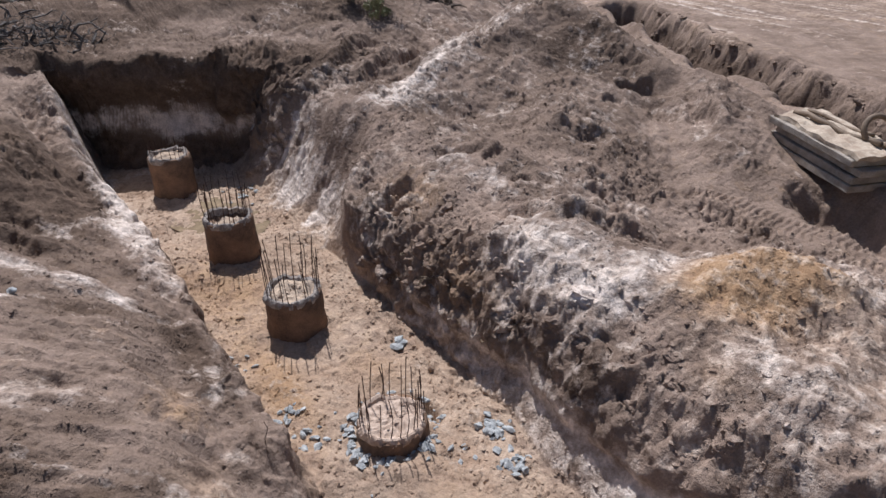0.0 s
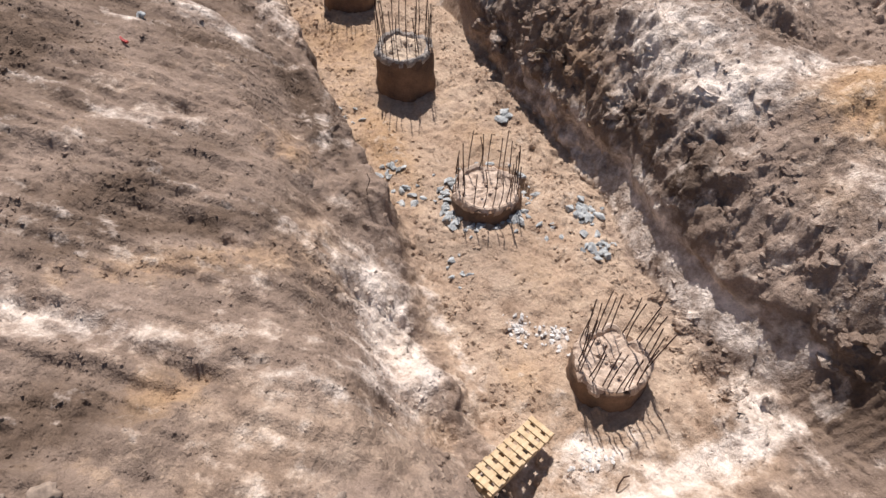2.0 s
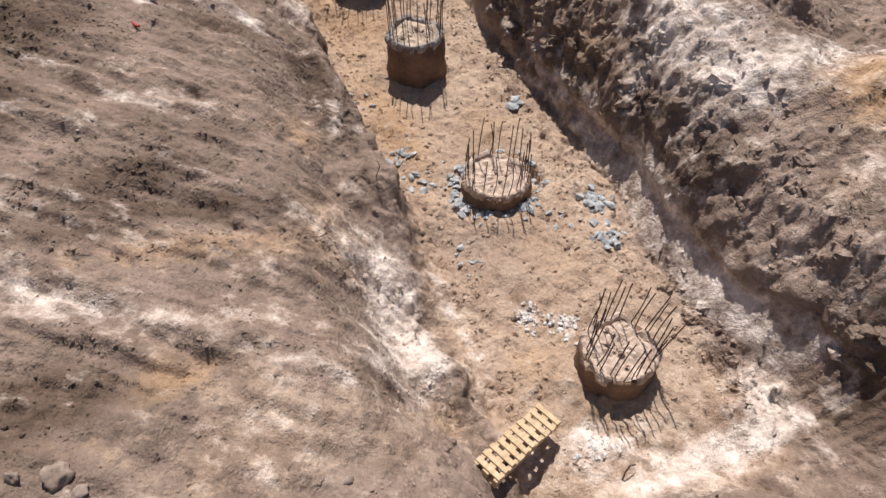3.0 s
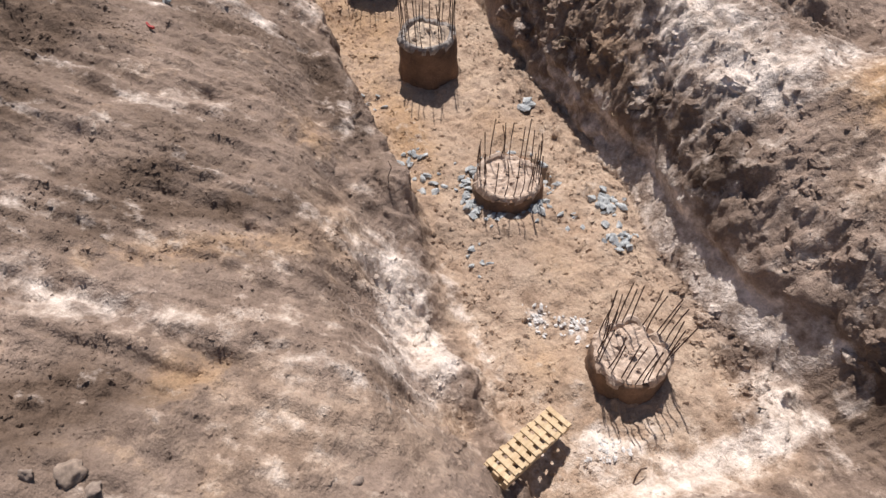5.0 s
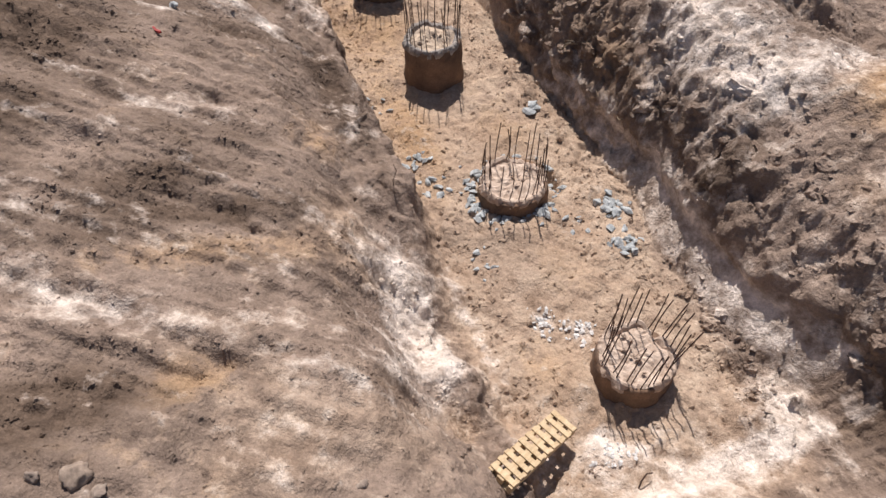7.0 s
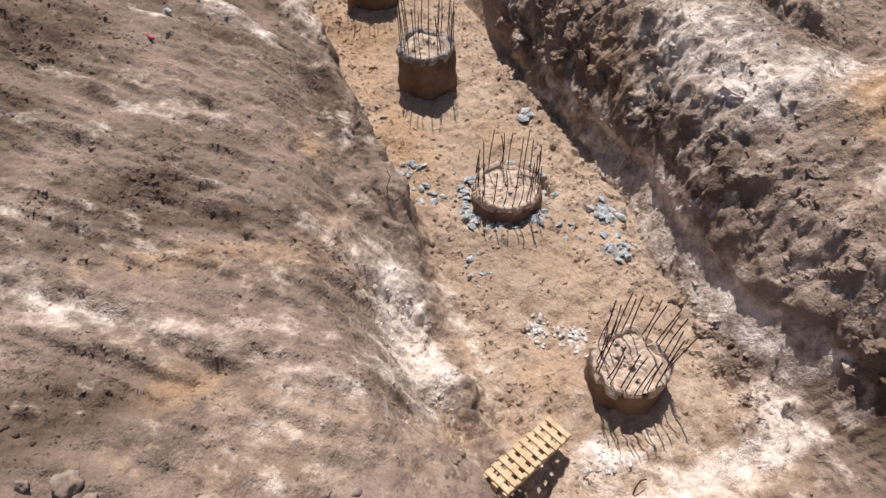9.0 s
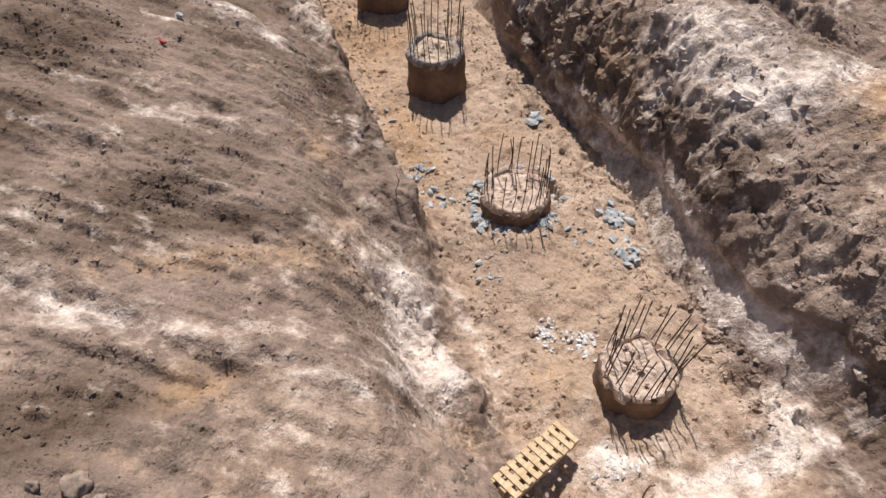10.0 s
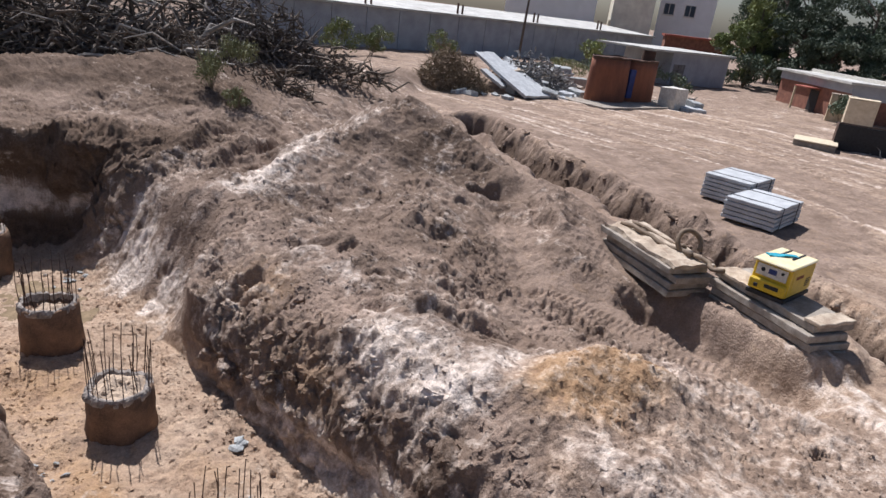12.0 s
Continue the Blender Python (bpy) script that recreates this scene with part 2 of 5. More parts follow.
def add_tube(bm, pts, radii, n=6):
    """A tapered tube through points."""
    rings = []
    for i, p in enumerate(pts):
        p = Vector(p)
        d = Vector(pts[min(i + 1, len(pts) - 1)]) - Vector(pts[max(i - 1, 0)])
        q = d.to_track_quat("Z", "Y")
        r = radii[i] if isinstance(radii, (list, tuple)) else radii
        rings.append([bm.verts.new(p + q @ Vector((r * math.cos(a), r * math.sin(a), 0))) for a in [2 * math.pi * k / n for k in range(n)]])
    for a, c in zip(rings, rings[1:]):
        for k in range(n):
            bm.faces.new((a[k], a[(k + 1) % n], c[(k + 1) % n], c[k]))
    bm.faces.new(rings[0][::-1])
    bm.faces.new(rings[-1])
    return bm


# ---- the ground ----
def hashed(ix, iy, seed):
    with np.errstate(over="ignore"):
        h = ix.astype(np.uint32) * np.uint32(374761393) + iy.astype(np.uint32) * np.uint32(668265263) + np.uint32(seed * 97463 + 1013)
        h = (h ^ (h >> np.uint32(13))) * np.uint32(1274126177)
        h = h ^ (h >> np.uint32(16))
    return h.astype(np.float64) / 4294967295.0


WAYS = (np.cos(np.arange(1024) * (2 * math.pi / 1024)), np.sin(np.arange(1024) * (2 * math.pi / 1024)))


def value_noise(x, y, seed=0):
    """Gradient noise, from 0 to 1."""
    ix, iy = np.floor(x), np.floor(y)
    fx, fy = x - ix, y - iy
    ix, iy = ix.astype(np.int64) + 100000, iy.astype(np.int64) + 100000
    wx, wy = fx * fx * fx * (fx * (fx * 6 - 15) + 10), fy * fy * fy * (fy * (fy * 6 - 15) + 10)

    def corner(i, j):
        k = (hashed(ix + i, iy + j, seed) * 1023).astype(np.int32)
        return WAYS[0][k] * (fx - i) + WAYS[1][k] * (fy - j)
    a, b, c, d = corner(0, 0), corner(1, 0), corner(0, 1), corner(1, 1)
    top, low = a + (b - a) * wx, c + (d - c) * wx
    return np.clip(0.5 + 0.85 * (top + (low - top) * wy), 0, 1)


def fbm(x, y, size, octaves=4, gain=0.5, seed=0, billow=False):
    """Noise from -1 to 1; size is the largest wave in metres."""
    s, amp, tot = 0.0, 1.0, 0.0
    for o in range(octaves):
        ca, sa = math.cos(0.7 * o + seed), math.sin(0.7 * o + seed)
        n = 2 * value_noise((ca * x - sa * y) / size + 17.3 * o, (sa * x + ca * y) / size - 9.1 * o, seed + o) - 1
        s = s + amp * ((1 - 2 * np.abs(n)) if billow else n)
        tot += amp
        amp *= gain
        size *= 0.5
    return s / tot


def facets(x, y, size, seed):
    """Broken earth: tilted angular blocks about size metres across, from about -1 to 1."""
    x, y = x / size, y / size
    ix, iy = np.floor(x).astype(np.int64) + 100000, np.floor(y).astype(np.int64) + 100000
    best, h = np.full_like(x, 9.0), np.zeros_like(x)
    for i in (-1, 0, 1):
        for j in (-1, 0, 1):
            cx, cy = ix + i, iy + j
            dx, dy = x - (cx - 100000 + hashed(cx, cy, seed)), y - (cy - 100000 + hashed(cx, cy, seed + 1))
            d = dx * dx + dy * dy
            k = (hashed(cx, cy, seed + 2) * 1023).astype(np.int32)
            tilted = 2 * hashed(cx, cy, seed + 3) - 1 + 1.2 * (WAYS[0][k] * dx + WAYS[1][k] * dy)
            near = d < best
            h, best = np.where(near, tilted, h), np.where(near, d, best)
    return np.clip(h, -1.3, 1.3)


def step(a, b, x):
    t = np.clip((x - a) / (b - a), 0, 1)
    return t * t * (3 - 2 * t)


def seg_dist(x, y, ax, ay, bx, by):
    dx, dy = bx - ax, by - ay
    k = np.clip(((x - ax) * dx + (y - ay) * dy) / (dx * dx + dy * dy + 1e-9), 0, 1)
    return np.hypot(x - ax - k * dx, y - ay - k * dy), k


YARD = 1.2


def at_uv(u, v):
    """From the trench's own axes (u along, v across) to x, y."""
    return (-0.5716 * u + 0.8222 * v, 0.8222 * u + 0.5716 * v)


# spoil ridges: from x, y, height to x, y, height, and the slope of their sides
RIDGES = [
    (3.1, 20.3, 3.95, 0.7, 17.6, 3.05, 0.60),
    (0.7, 17.6, 3.05, -1.7, 14.4, 2.35, 0.50),
    (3.1, 20.3, 3.95, 4.6, 18.9, 3.1, 0.85),
    (4.6, 18.9, 3.1, 6.9, 16.6, 2.15, 0.62),
    (6.9, 16.6, 2.25, 6.2, 13.2, 1.9, 0.45),
    (*at_uv(-1.0, 6.8), 1.6, *at_uv(3.0, 6.7), 1.85, 0.46),
    (*at_uv(3.0, 6.7), 1.85, *at_uv(6.3, 6.5), 2.15, 0.50),
    (*at_uv(6.3, 6.5), 2.15, *at_uv(9.0, 7.5), 2.2, 0.42),
    (*at_uv(9.0, 7.5), 2.2, *at_uv(14.0, 7.0), 2.45, 0.42),
    (3.9, 7.5, 2.15, 4.8, 7.7, 2.2, 0.60),
    (2.2, 13.0, 2.2, 3.2, 16.4, 2.45, 0.35),
]
TRENCH_2 = [(8.7, 33.0), (9.2, 25.0), (10.7, 19.6), (11.2, 14.2), (12.3, 9.8), (15.0, 2.0)]
# small scarps and hollows on the heaps: u, v, width, depth
HOLLOWS = [(9.7, 5.7, 0.22, 0.22), (8.9, 7.3, 0.18, 0.16), (7.95, 7.2, 0.16, 0.14), (10.2, 12.2, 0.30, 0.18), (11.2, 8.2, 0.18, 0.12)]

# broken edges and dragged ridges on the heaps: from x, y to x, y, lip height, width
SCARPS = [
    (4.3, 16.6, 5.6, 16.9, 0.22, 0.16), (2.2, 13.4, 3.5, 13.6, 0.13, 0.14), (-1.3, 11.4, -0.5, 10.9, 0.20, 0.12), (1.4, 9.2, 3.6, 9.5, 0.16, 0.16),
    (-3.0, 16.1, -1.8, 20.5, 0.22, 0.16), (-2.4, 15.6, -0.6, 20.0, 0.20, 0.16), (-1.9, 15.2, 0.2, 19.6, 0.14, 0.14), (1.0, 10.0, 1.6, 9.2, 0.14, 0.12),
    (-1.35, 2.75, -3.4, 0.85, 0.05, 0.16), (-6.2, 9.6, -10.2, 8.9, 0.26, 0.34), (-3.2, 7.6, -6.2, 9.2, 0.10, 0.2), (3.0, 11.2, 3.6, 10.2, 0.12, 0.14), (6.5, 16.4, 6.2, 13.4, 0.16, 0.2), (-0.4, 12.3, 0.9, 11.9, 0.08, 0.12), (4.6, 12.0, 5.6, 10.6, 0.12, 0.14),
]


def patch_of(u, v, pu, pv, ru, rv, k=1.0):
    return k * np.exp(-(((u - pu) / ru) ** 2 + ((v - pv) / rv) ** 2))


def ground(x, y, fine=True):
    """Height of the ground and its deposits, with some shade painted into the dark one, at arrays x, y."""
    u, v = -0.57 * x + 0.82 * y, 0.82 * x + 0.57 * y
    n1, n2 = fbm(x, y, 2.4, 4, 0.5, 3), fbm(x, y, 0.8, 4, 0.55, 11)
    wx, wy = x + 0.18 * n2, y + 0.18 * fbm(x, y, 0.9, 3, 0.5, 13)
    wob = 0.22 * n1 + 0.10 * n2
    # yard, rolling slightly, level far off
    z = YARD + 0.10 * fbm(x, y, 9.0, 3, 0.5, 5) * step(70, 30, np.hypot(x, y))
    # spoil heaps beside the trench
    right = step(3.5, 4.8, v)
    for ax, ay, az, bx, by, bz, sl in RIDGES:
        d, k = seg_dist(x, y, ax, ay, bx, by)
        top = az + (bz - az) * k
        h = top - sl * (np.sqrt(d * d + 0.06) - 0.2) + 0.35 * wob
        z = np.where(right > 0, np.maximum(z, h) + 0.08 * np.exp(-((z - h) / 0.2) ** 2), z)
    # the mounds beyond the trench's end
    mound = np.full_like(x, -9.0)
    for ax, ay, az, bx, by, bz, sl, flat in ((-16.0, 23.0, 3.2, -5.0, 25.0, 3.8, 0.36, 0.6), (-5.0, 25.5, 3.9, 0.0, 33.0, 2.5, 0.35, 0.8), (-26.0, 36.0, 4.2, -2.0, 38.0, 3.0, 0.3, 2.5), (-12.5, 18.3, 3.05, -3.4, 18.0, 2.85, 0.35, 1.1), (15.0, 49.5, 2.5, 20.0, 52.0, 2.3, 0.45, 0.6), (5.0, 43.5, 2.2, 8.0, 47.0, 2.0, 0.45, 0.5)):
        d, k = seg_dist(x, y, ax, ay, bx, by)
        mound = np.maximum(mound, az + (bz - az) * k - sl * np.maximum(d - flat, 0) + 0.8 * wob)
    z = np.maximum(z, mound)
    # the bank on the trench's other side
    low = np.exp(-((u - 4.2) / 1.25) ** 2)
    lip = 1.42 - 0.30 * low - 0.50 * step(12, 16, u) + 0.26 * n1 + 0.16 * n2
    dl = lip - v
    bank = 0.90 - 0.48 * low * step(1.3, 0.1, dl) - 0.72 * step(3.3, 2.5, u) * step(1.3, 0.0, dl) + 0.34 * np.clip(dl, 0, 5.2) + 1.25 * np.clip(dl, 0, 0.9) * step(12.5, 15.0, u) + 0.55 * step(9.3, 8.2, u - dl + 0.5 * n1) * step(0.2, 1.2, dl) + 0.30 * wob
    bank = np.minimum(bank, 3.1 + 0.3 * wob)
    over = 0.02 + 1.8 * step(1.2, -0.8, u)
    left = step(2.2 + over, 2.2 - over, v)
    z = z * (1 - left) + np.maximum(bank, mound) * left
    # the trench itself
    wr = 0.10 + 1.9 * step(10.4, 12.5, u)
    foot = 0.10 + 0.20 * step(7.2, 5.2, u) + 0.08 * step(4.8, 3.4, u)
    sill = 0.36 + 0.14 * step(4.8, 3.4, u)
    ramp = step(6.5, 3.2, u)
    vr = 4.74 - 0.24 * np.exp(-((u - 4.2) / 0.9) ** 2) - 0.12 * np.exp(-((u - 3.0) / 0.5) ** 2) + 0.25 * step(2.4, 1.4, u) - 0.40 * step(11.5, 13.5, u) + 0.10 * n1 + 0.05 * n2
    # the crumbling dark face above the sandy foot
    back = np.maximum(v - vr - foot + 0.10 * n2, -0.1)
    face_z = sill + 0.04 + 0.10 * n1 + np.minimum((1.8 + 1.6 * step(3.6, 5.2, u) + 1.2 * n1) * back, 0.48 + 0.15 * n1 + 1.3 * back) + 0.08 * n2 + 3.0 * step(9.5, 11.5, u)
    z = np.where(v > 3.5, np.minimum(z, np.maximum(face_z, 0.3)), z)
    wl = 0.30 + 0.40 * low + 0.45 * step(12, 15, u)
    end = 16.55 + 0.15 * n1
    wall_r, wall_e = (v - vr - foot) / wr, (y - end) / 0.62
    toe = np.clip((v - vr + 0.05 * n2) / foot, 0, 1.2) * step(12.0, 10.5, u)
    inside = np.minimum(np.minimum(step(-wl, 0.0, v - lip - wl), 1 - step(0.0, 1.0, wall_r)), 1 - step(0.0, 1.0, wall_e))
    near = step(0.35, 1.45, u + 0.25 * n1 + 0.10 * (v - 3.2))
    inside = inside * near
    floor = (sill + 0.10 * n1) * toe + 0.05 * n1 + 0.05 * n2 - 0.07 * np.exp(-(((u - 13.9) / 1.1) ** 2 + ((v - 3.4) / 0.9) ** 2)) + 0.14 * step(2.9, 1.9, u + 0.4 * n1) * step(3.6, 4.3, v + 0.5 * n1)
    z = z * (1 - inside) + floor * inside
    # a scooped hollow in the sandy foot of the wall
    hx, hy = at_uv(2.25, 4.45)
    z = z - 0.26 * np.exp(-(((x - hx) / 0.26) ** 2 + ((y - hy) / 0.20) ** 2))
    # the crescent dug out behind the low pile
    px, py = u - 5.94, v - 3.18
    z = z - 0.26 * np.exp(-((np.hypot(px, py) - 0.66) / 0.085) ** 2) * step(0.25, 0.75, (0.62 * px + 0.78 * py) / (np.hypot(px, py) + 0.01))
    for hu, hv, hw, hd in HOLLOWS:
        q = ((u - hu) / hw) ** 2 + ((v - hv) / (1.3 * hw)) ** 2 + 1.2 * n2
        z = z - hd * step(1.3, 0.5, q)
    for ax, ay, bx, by, hh, ww in SCARPS:
        d, k = seg_dist(x, y, ax, ay, bx, by)
        side = ((x - ax) * (by - ay) - (y - ay) * (bx - ax)) / math.hypot(bx - ax, by - ay) + 0.9 * ww * (n1 + 2 * n2)
        ends = step(0.0, 0.25, k) * step(1.0, 0.75, k) * step(1.2, 0.6, d)
        z = z + hh * ends * (np.exp(-(side / ww) ** 2) - 0.9 * np.exp(-((side - 1.6 * ww) / ww) ** 2))
    # the second, narrow trench
    dt = np.full_like(x, 99.0)
    for (ax, ay), (bx, by) in zip(TRENCH_2, TRENCH_2[1:]):
        dt = np.minimum(dt, seg_dist(x, y, ax, ay, bx, by)[0])
    cut = step(1.40, 0.60, dt + 0.6 * n1 + 0.22 * n2)
    z = z - 1.15 * cut + 0.36 * np.exp(-((dt - 1.5) / 0.4) ** 2) * np.clip(0.6 + 1.2 * n1, 0, 2) * (1 - cut)
    # a gully along the front of the slab stacks, which stand on its edge
    d, k = seg_dist(x, y, 7.5, 11.4, 8.6, 8.2)
    z = z - (0.75 + 0.3 * n1) * step(0.95, 0.25, d + 0.3 * n2) * step(0.9, 1.3, z)
    d, k = seg_dist(x, y, 8.5, 14.2, 9.9, 9.4)
    pad = step(1.15, 0.75, d)
    z = z * (1 - pad) + (1.52 + 0.10 * n1) * pad
    # wheel and track ruts in the yard
    yard = step(1.75, 1.35, z) * step(10, 12.5, v) * (1 - cut) * step(110, 50, np.hypot(x, y))
    bend = 1.6 * fbm(x, y, 16.0, 2, 0.5, 19)
    curve = x + 0.10 * y + bend + 0.012 * (y - 20) ** 2 * step(20, 34, y)
    ruts = fbm(curve, 0.05 * y, 1.7, 4, 0.62, 21) + 0.35 * fbm(0.45 * x - 0.9 * y + bend, 0.12 * (y + 0.45 * x), 4.0, 4, 0.6, 23)
    thin = fbm(curve + 0.12 * y, 0.07 * y, 0.5, 3, 0.6, 27)
    z = z + (0.13 * ruts + 0.05 * thin) * yard
    # cleat marks of a crawler beside the slab stacks
    cleat = np.zeros_like(x)
    for cx, cy, ca in ((6.2, 10.9, 0.95), (7.2, 9.6, 0.9), (8.3, 8.0, 0.8), (6.0, 8.6, 0.9)):
        la = (x - cx) * math.cos(ca) + (y - cy) * math.sin(ca)
        lb = -(x - cx) * math.sin(ca) + (y - cy) * math.cos(ca)
        cleat = np.maximum(cleat, step(0.30, 0.24, np.abs(la)) * step(2.4, 1.6, np.abs(lb) + n1))
        z = z + cleat * 0.020 * np.sin((lb + 0.25 * np.abs(la)) * 2 * math.pi / 0.14)
    # grooves left by the bucket at the near end
    gro = step(0.60, 0.40, np.abs(u - 1.22)) * step(0.45, 0.3, np.abs(v - 5.20 + 0.2 * n1))
    z = z + 0.022 * gro * np.sin((u + 0.15 * v) * 2 * math.pi / 0.125 + 3 * n1)
    # lumps and clods, fewer on the trodden floor and the long bank
    wallz = step(4.65, 5.0, v) * step(6.2, 5.3, v + 0.5 * n1) * step(11.5, 9.5, u) * step(0.5, 1.5, u)
    leftb = step(1.2, 0.4, v) * step(12, 10, u)
    smooth = step(7.5, 5.5, u) * step(1.15, 0.80, z + 0.25 * n2) * (1 - inside) + step(7.5, 5.5, u) * inside * step(4.3, 4.5, v)
    smooth = np.clip(smooth, 0, 1) * step(1.2, 1.8, u)
    wallz = wallz * (1 - 0.92 * smooth) * step(0.34, 0.55, z) * (0.45 + 0.55 * step(2.8, 4.8, u))
    patchy = step(0.0, 0.32, fbm(x, y, 1.8, 4, 0.6, 45)) * (1 - 0.2 * inside)
    spoil = (1 - inside) * (1 - yard) * (1 - leftb)
    calm = (1.0 - 0.25 * inside - 0.55 * yard) * (1 - 0.50 * step(4.9, 5.4, v) * step(8.5, 7.0, u) * step(8.5, 7.5, v)) * (1 - 0.5 * cleat) * (1 - 0.8 * smooth * step(4.3, 4.6, v) * step(5.6, 5.3, v))
    if fine:
        torn, torn2 = facets(wx + 0.10 * n2, wy, 0.46, 131), facets(wx, wy + 0.05 * n1, 0.17, 135)
        lumps = -fbm(wx, wy, 0.62, 4, 0.55, 41, billow=True)
        small = -fbm(wx, wy, 0.17, 3, 0.60, 43, billow=True)
        crease = fbm(wx, wy, 1.9, 4, 0.5, 44, billow=True)
        rills = fbm(u + 0.62 * v + 0.25 * n1, 0.20 * v, 0.7, 4, 0.58, 47)
        plain = patch_of(u, v, 2.1, -0.2, 0.75, 1.7)
        fine_rills = fbm(u + 0.62 * v + 0.2 * n2, 0.16 * v, 0.26, 3, 0.6, 48)
        rough = leftb * np.clip(patch_of(u, v, 5.5, -1.3, 0.5, 0.9, 1.2) + patch_of(u, v, 3.0, -2.1, 0.35, 0.6, 1.2) + patch_of(u, v, 8.2, -2.2, 0.6, 0.6, 1.0) + patch_of(u, v, 4.5, -0.8, 0.3, 1.3, 0.6) + patch_of(u, v, 8.5, 0.1, 0.4, 0.5, 0.7) + patch_of(u, v, 3.1, -1.1, 0.3, 0.5, 0.7) + 0.12, 0, 1)
        gully = -fbm(u + 0.5 * v + 0.5 * n1, 0.35 * v, 1.3, 4, 0.55, 49, billow=True)
        heap = np.exp(-(((x - 4.3) / 1.0) ** 2 + ((y - 7.5) / 0.9) ** 2))
        calm = calm * (1 - 0.65 * heap) * (1 - 0.62 * leftb)
        z = z + calm * (0.07 * n2 + (0.03 + 0.06 * patchy) * lumps + (0.03 + 0.045 * patchy) * small) + spoil * 0.22 * crease * (1 - 0.75 * step(2.3, 2.9, mound))
        crumb = step(0.10, 0.34, fbm(wx, wy, 0.20, 3, 0.6, 83)) * step(-0.05, 0.25, fbm(x, y, 1.3, 4, 0.6, 85))
        z = z + 0.035 * crumb * (1 - 0.6 * leftb) * (1 - yard) * (1 - 0.5 * inside) * (1 - smooth)
        corner = step(14.3, 15.3, u) * step(18.5, 17.5, u) * step(4.9, 5.4, v) * step(7.5, 6.5, v)
        z = z + corner * (0.16 * lumps + 0.16 * n2 + 0.05 * small + 0.10 * torn) + step(2.5, 3.0, mound) * (0.03 * lumps + 0.02 * small)
        z = z + wallz * (0.09 * lumps + 0.09 * gully + 0.06 * small + 0.06 * torn + 0.03 * torn2) + leftb * (0.19 * rills + 0.05 * fine_rills) * (1 - 0.7 * plain) + 0.02 * heap * small
        z = z + patch_of(u, v, 1.9, 4.35, 0.55, 0.40) * near * (0.09 * torn + 0.04 * torn2)
        z = z + rough * (0.05 * lumps + 0.04 * small) + (spoil - 0.6 * heap) * (1 - wallz) * (0.30 + 0.70 * patchy) * (1 - 0.6 * step(2.3, 2.9, mound)) * (0.045 * torn + 0.030 * torn2 + 0.03 * small)
        z = z + inside * (0.4 + 0.6 * patchy) * (0.030 * torn + 0.028 * torn2) * step(1.2, 0.6, toe)
    # deposits; dark is topsoil and, in places, painted shade
    n3 = fbm(wx, wy, 2.0, 5, 0.58, 51)
    n4 = fbm(u + 0.62 * v + 0.3 * n1, 0.22 * v, 0.9, 5, 0.6, 57)
    flow = fbm(u + 0.64 * v + 0.12 * n1, 0.09 * v, 0.42, 4, 0.62, 58)
    washed = fbm(u + 0.25 * v + 0.2 * n1, 0.22 * v, 0.7, 4, 0.6, 59)

    def patch(pu, pv, ru, rv, k=1.0):
        return patch_of(u + 0.5 * ru * n2, v + 0.5 * rv * n1, pu, pv, ru, rv, k)
    pale = 0.12 - 0.20 * inside * step(1.9, 2.6, u) - 0.10 * leftb + (0.36 - 0.14 * leftb) * n3 + (0.24 * n4 + 0.42 * flow) * leftb + 0.10 * n2
    for p in ((6.0, 5.8, 0.75, 0.5, 0.62), (5.0, 6.1, 0.85, 0.45, 0.62), (4.8, 7.2, 0.35, 0.9, 0.55), (2.6, 6.4, 0.9, 0.8, 0.38), (3.0, 0.2, 0.7, 1.0, 0.10), (1.36, 3.8, 0.16, 1.0, 1.15), (2.6, 4.6, 0.6, 0.30, 0.30), (2.0, 2.5, 0.22, 0.22, 0.65), (3.75, 2.58, 0.16, 0.16, 0.75), (3.45, 2.95, 0.18, 0.16, 0.65), (1.75, 4.45, 0.30, 0.28, 0.5),
              (13.3, 5.3, 1.9, 0.55, 0.30), (14.6, 1.35, 3.2, 0.38, 1.2), (3.8, 0.95, 0.75, 0.26, 0.95), (4.6, 1.05, 0.45, 0.28, 0.55), (4.2, 1.75, 1.1, 0.14, 0.5), (12.4, 0.2, 0.5, 0.7, 0.55)):
        pale = pale + patch(*p)
    for p in ((3.95, -1.5, 0.25, 0.8, 0.28), (3.60, -0.5, 0.22, 0.8, 0.26), (4.45, -2.3, 0.4, 0.5, 0.30), (5.3, -2.4, 0.5, 0.4, 0.22), (7.5, -1.8, 0.25, 0.6, 0.34), (8.9, -0.9, 0.2, 0.5, 0.3), (6.7, -0.6, 0.25, 0.8, 0.22), (3.1, 0.62, 0.45, 0.26, 0.35), (9.5, 6.7, 0.5, 0.4, 0.4), (8.3, 6.8, 0.5, 0.4, 0.35), (17.9, 3.2, 0.3, 2.2, 0.35), (2.3, -0.2, 0.5, 1.2, 0.15)):
        pale = pale + patch(*p)
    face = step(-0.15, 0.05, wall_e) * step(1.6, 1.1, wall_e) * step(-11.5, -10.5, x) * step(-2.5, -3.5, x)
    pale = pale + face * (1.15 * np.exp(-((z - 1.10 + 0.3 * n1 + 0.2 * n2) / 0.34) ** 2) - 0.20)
    pale = pale + (0.50 + 0.2 * n2) * step(-0.1, 0.3, toe) * step(5.6, 5.3, v) * step(0.85, 0.55, z + 0.2 * n2) * step(9.5, 7.5, u) * near
    d, k = seg_dist(x, y, 2.2, 19.8, -1.5, 14.6)
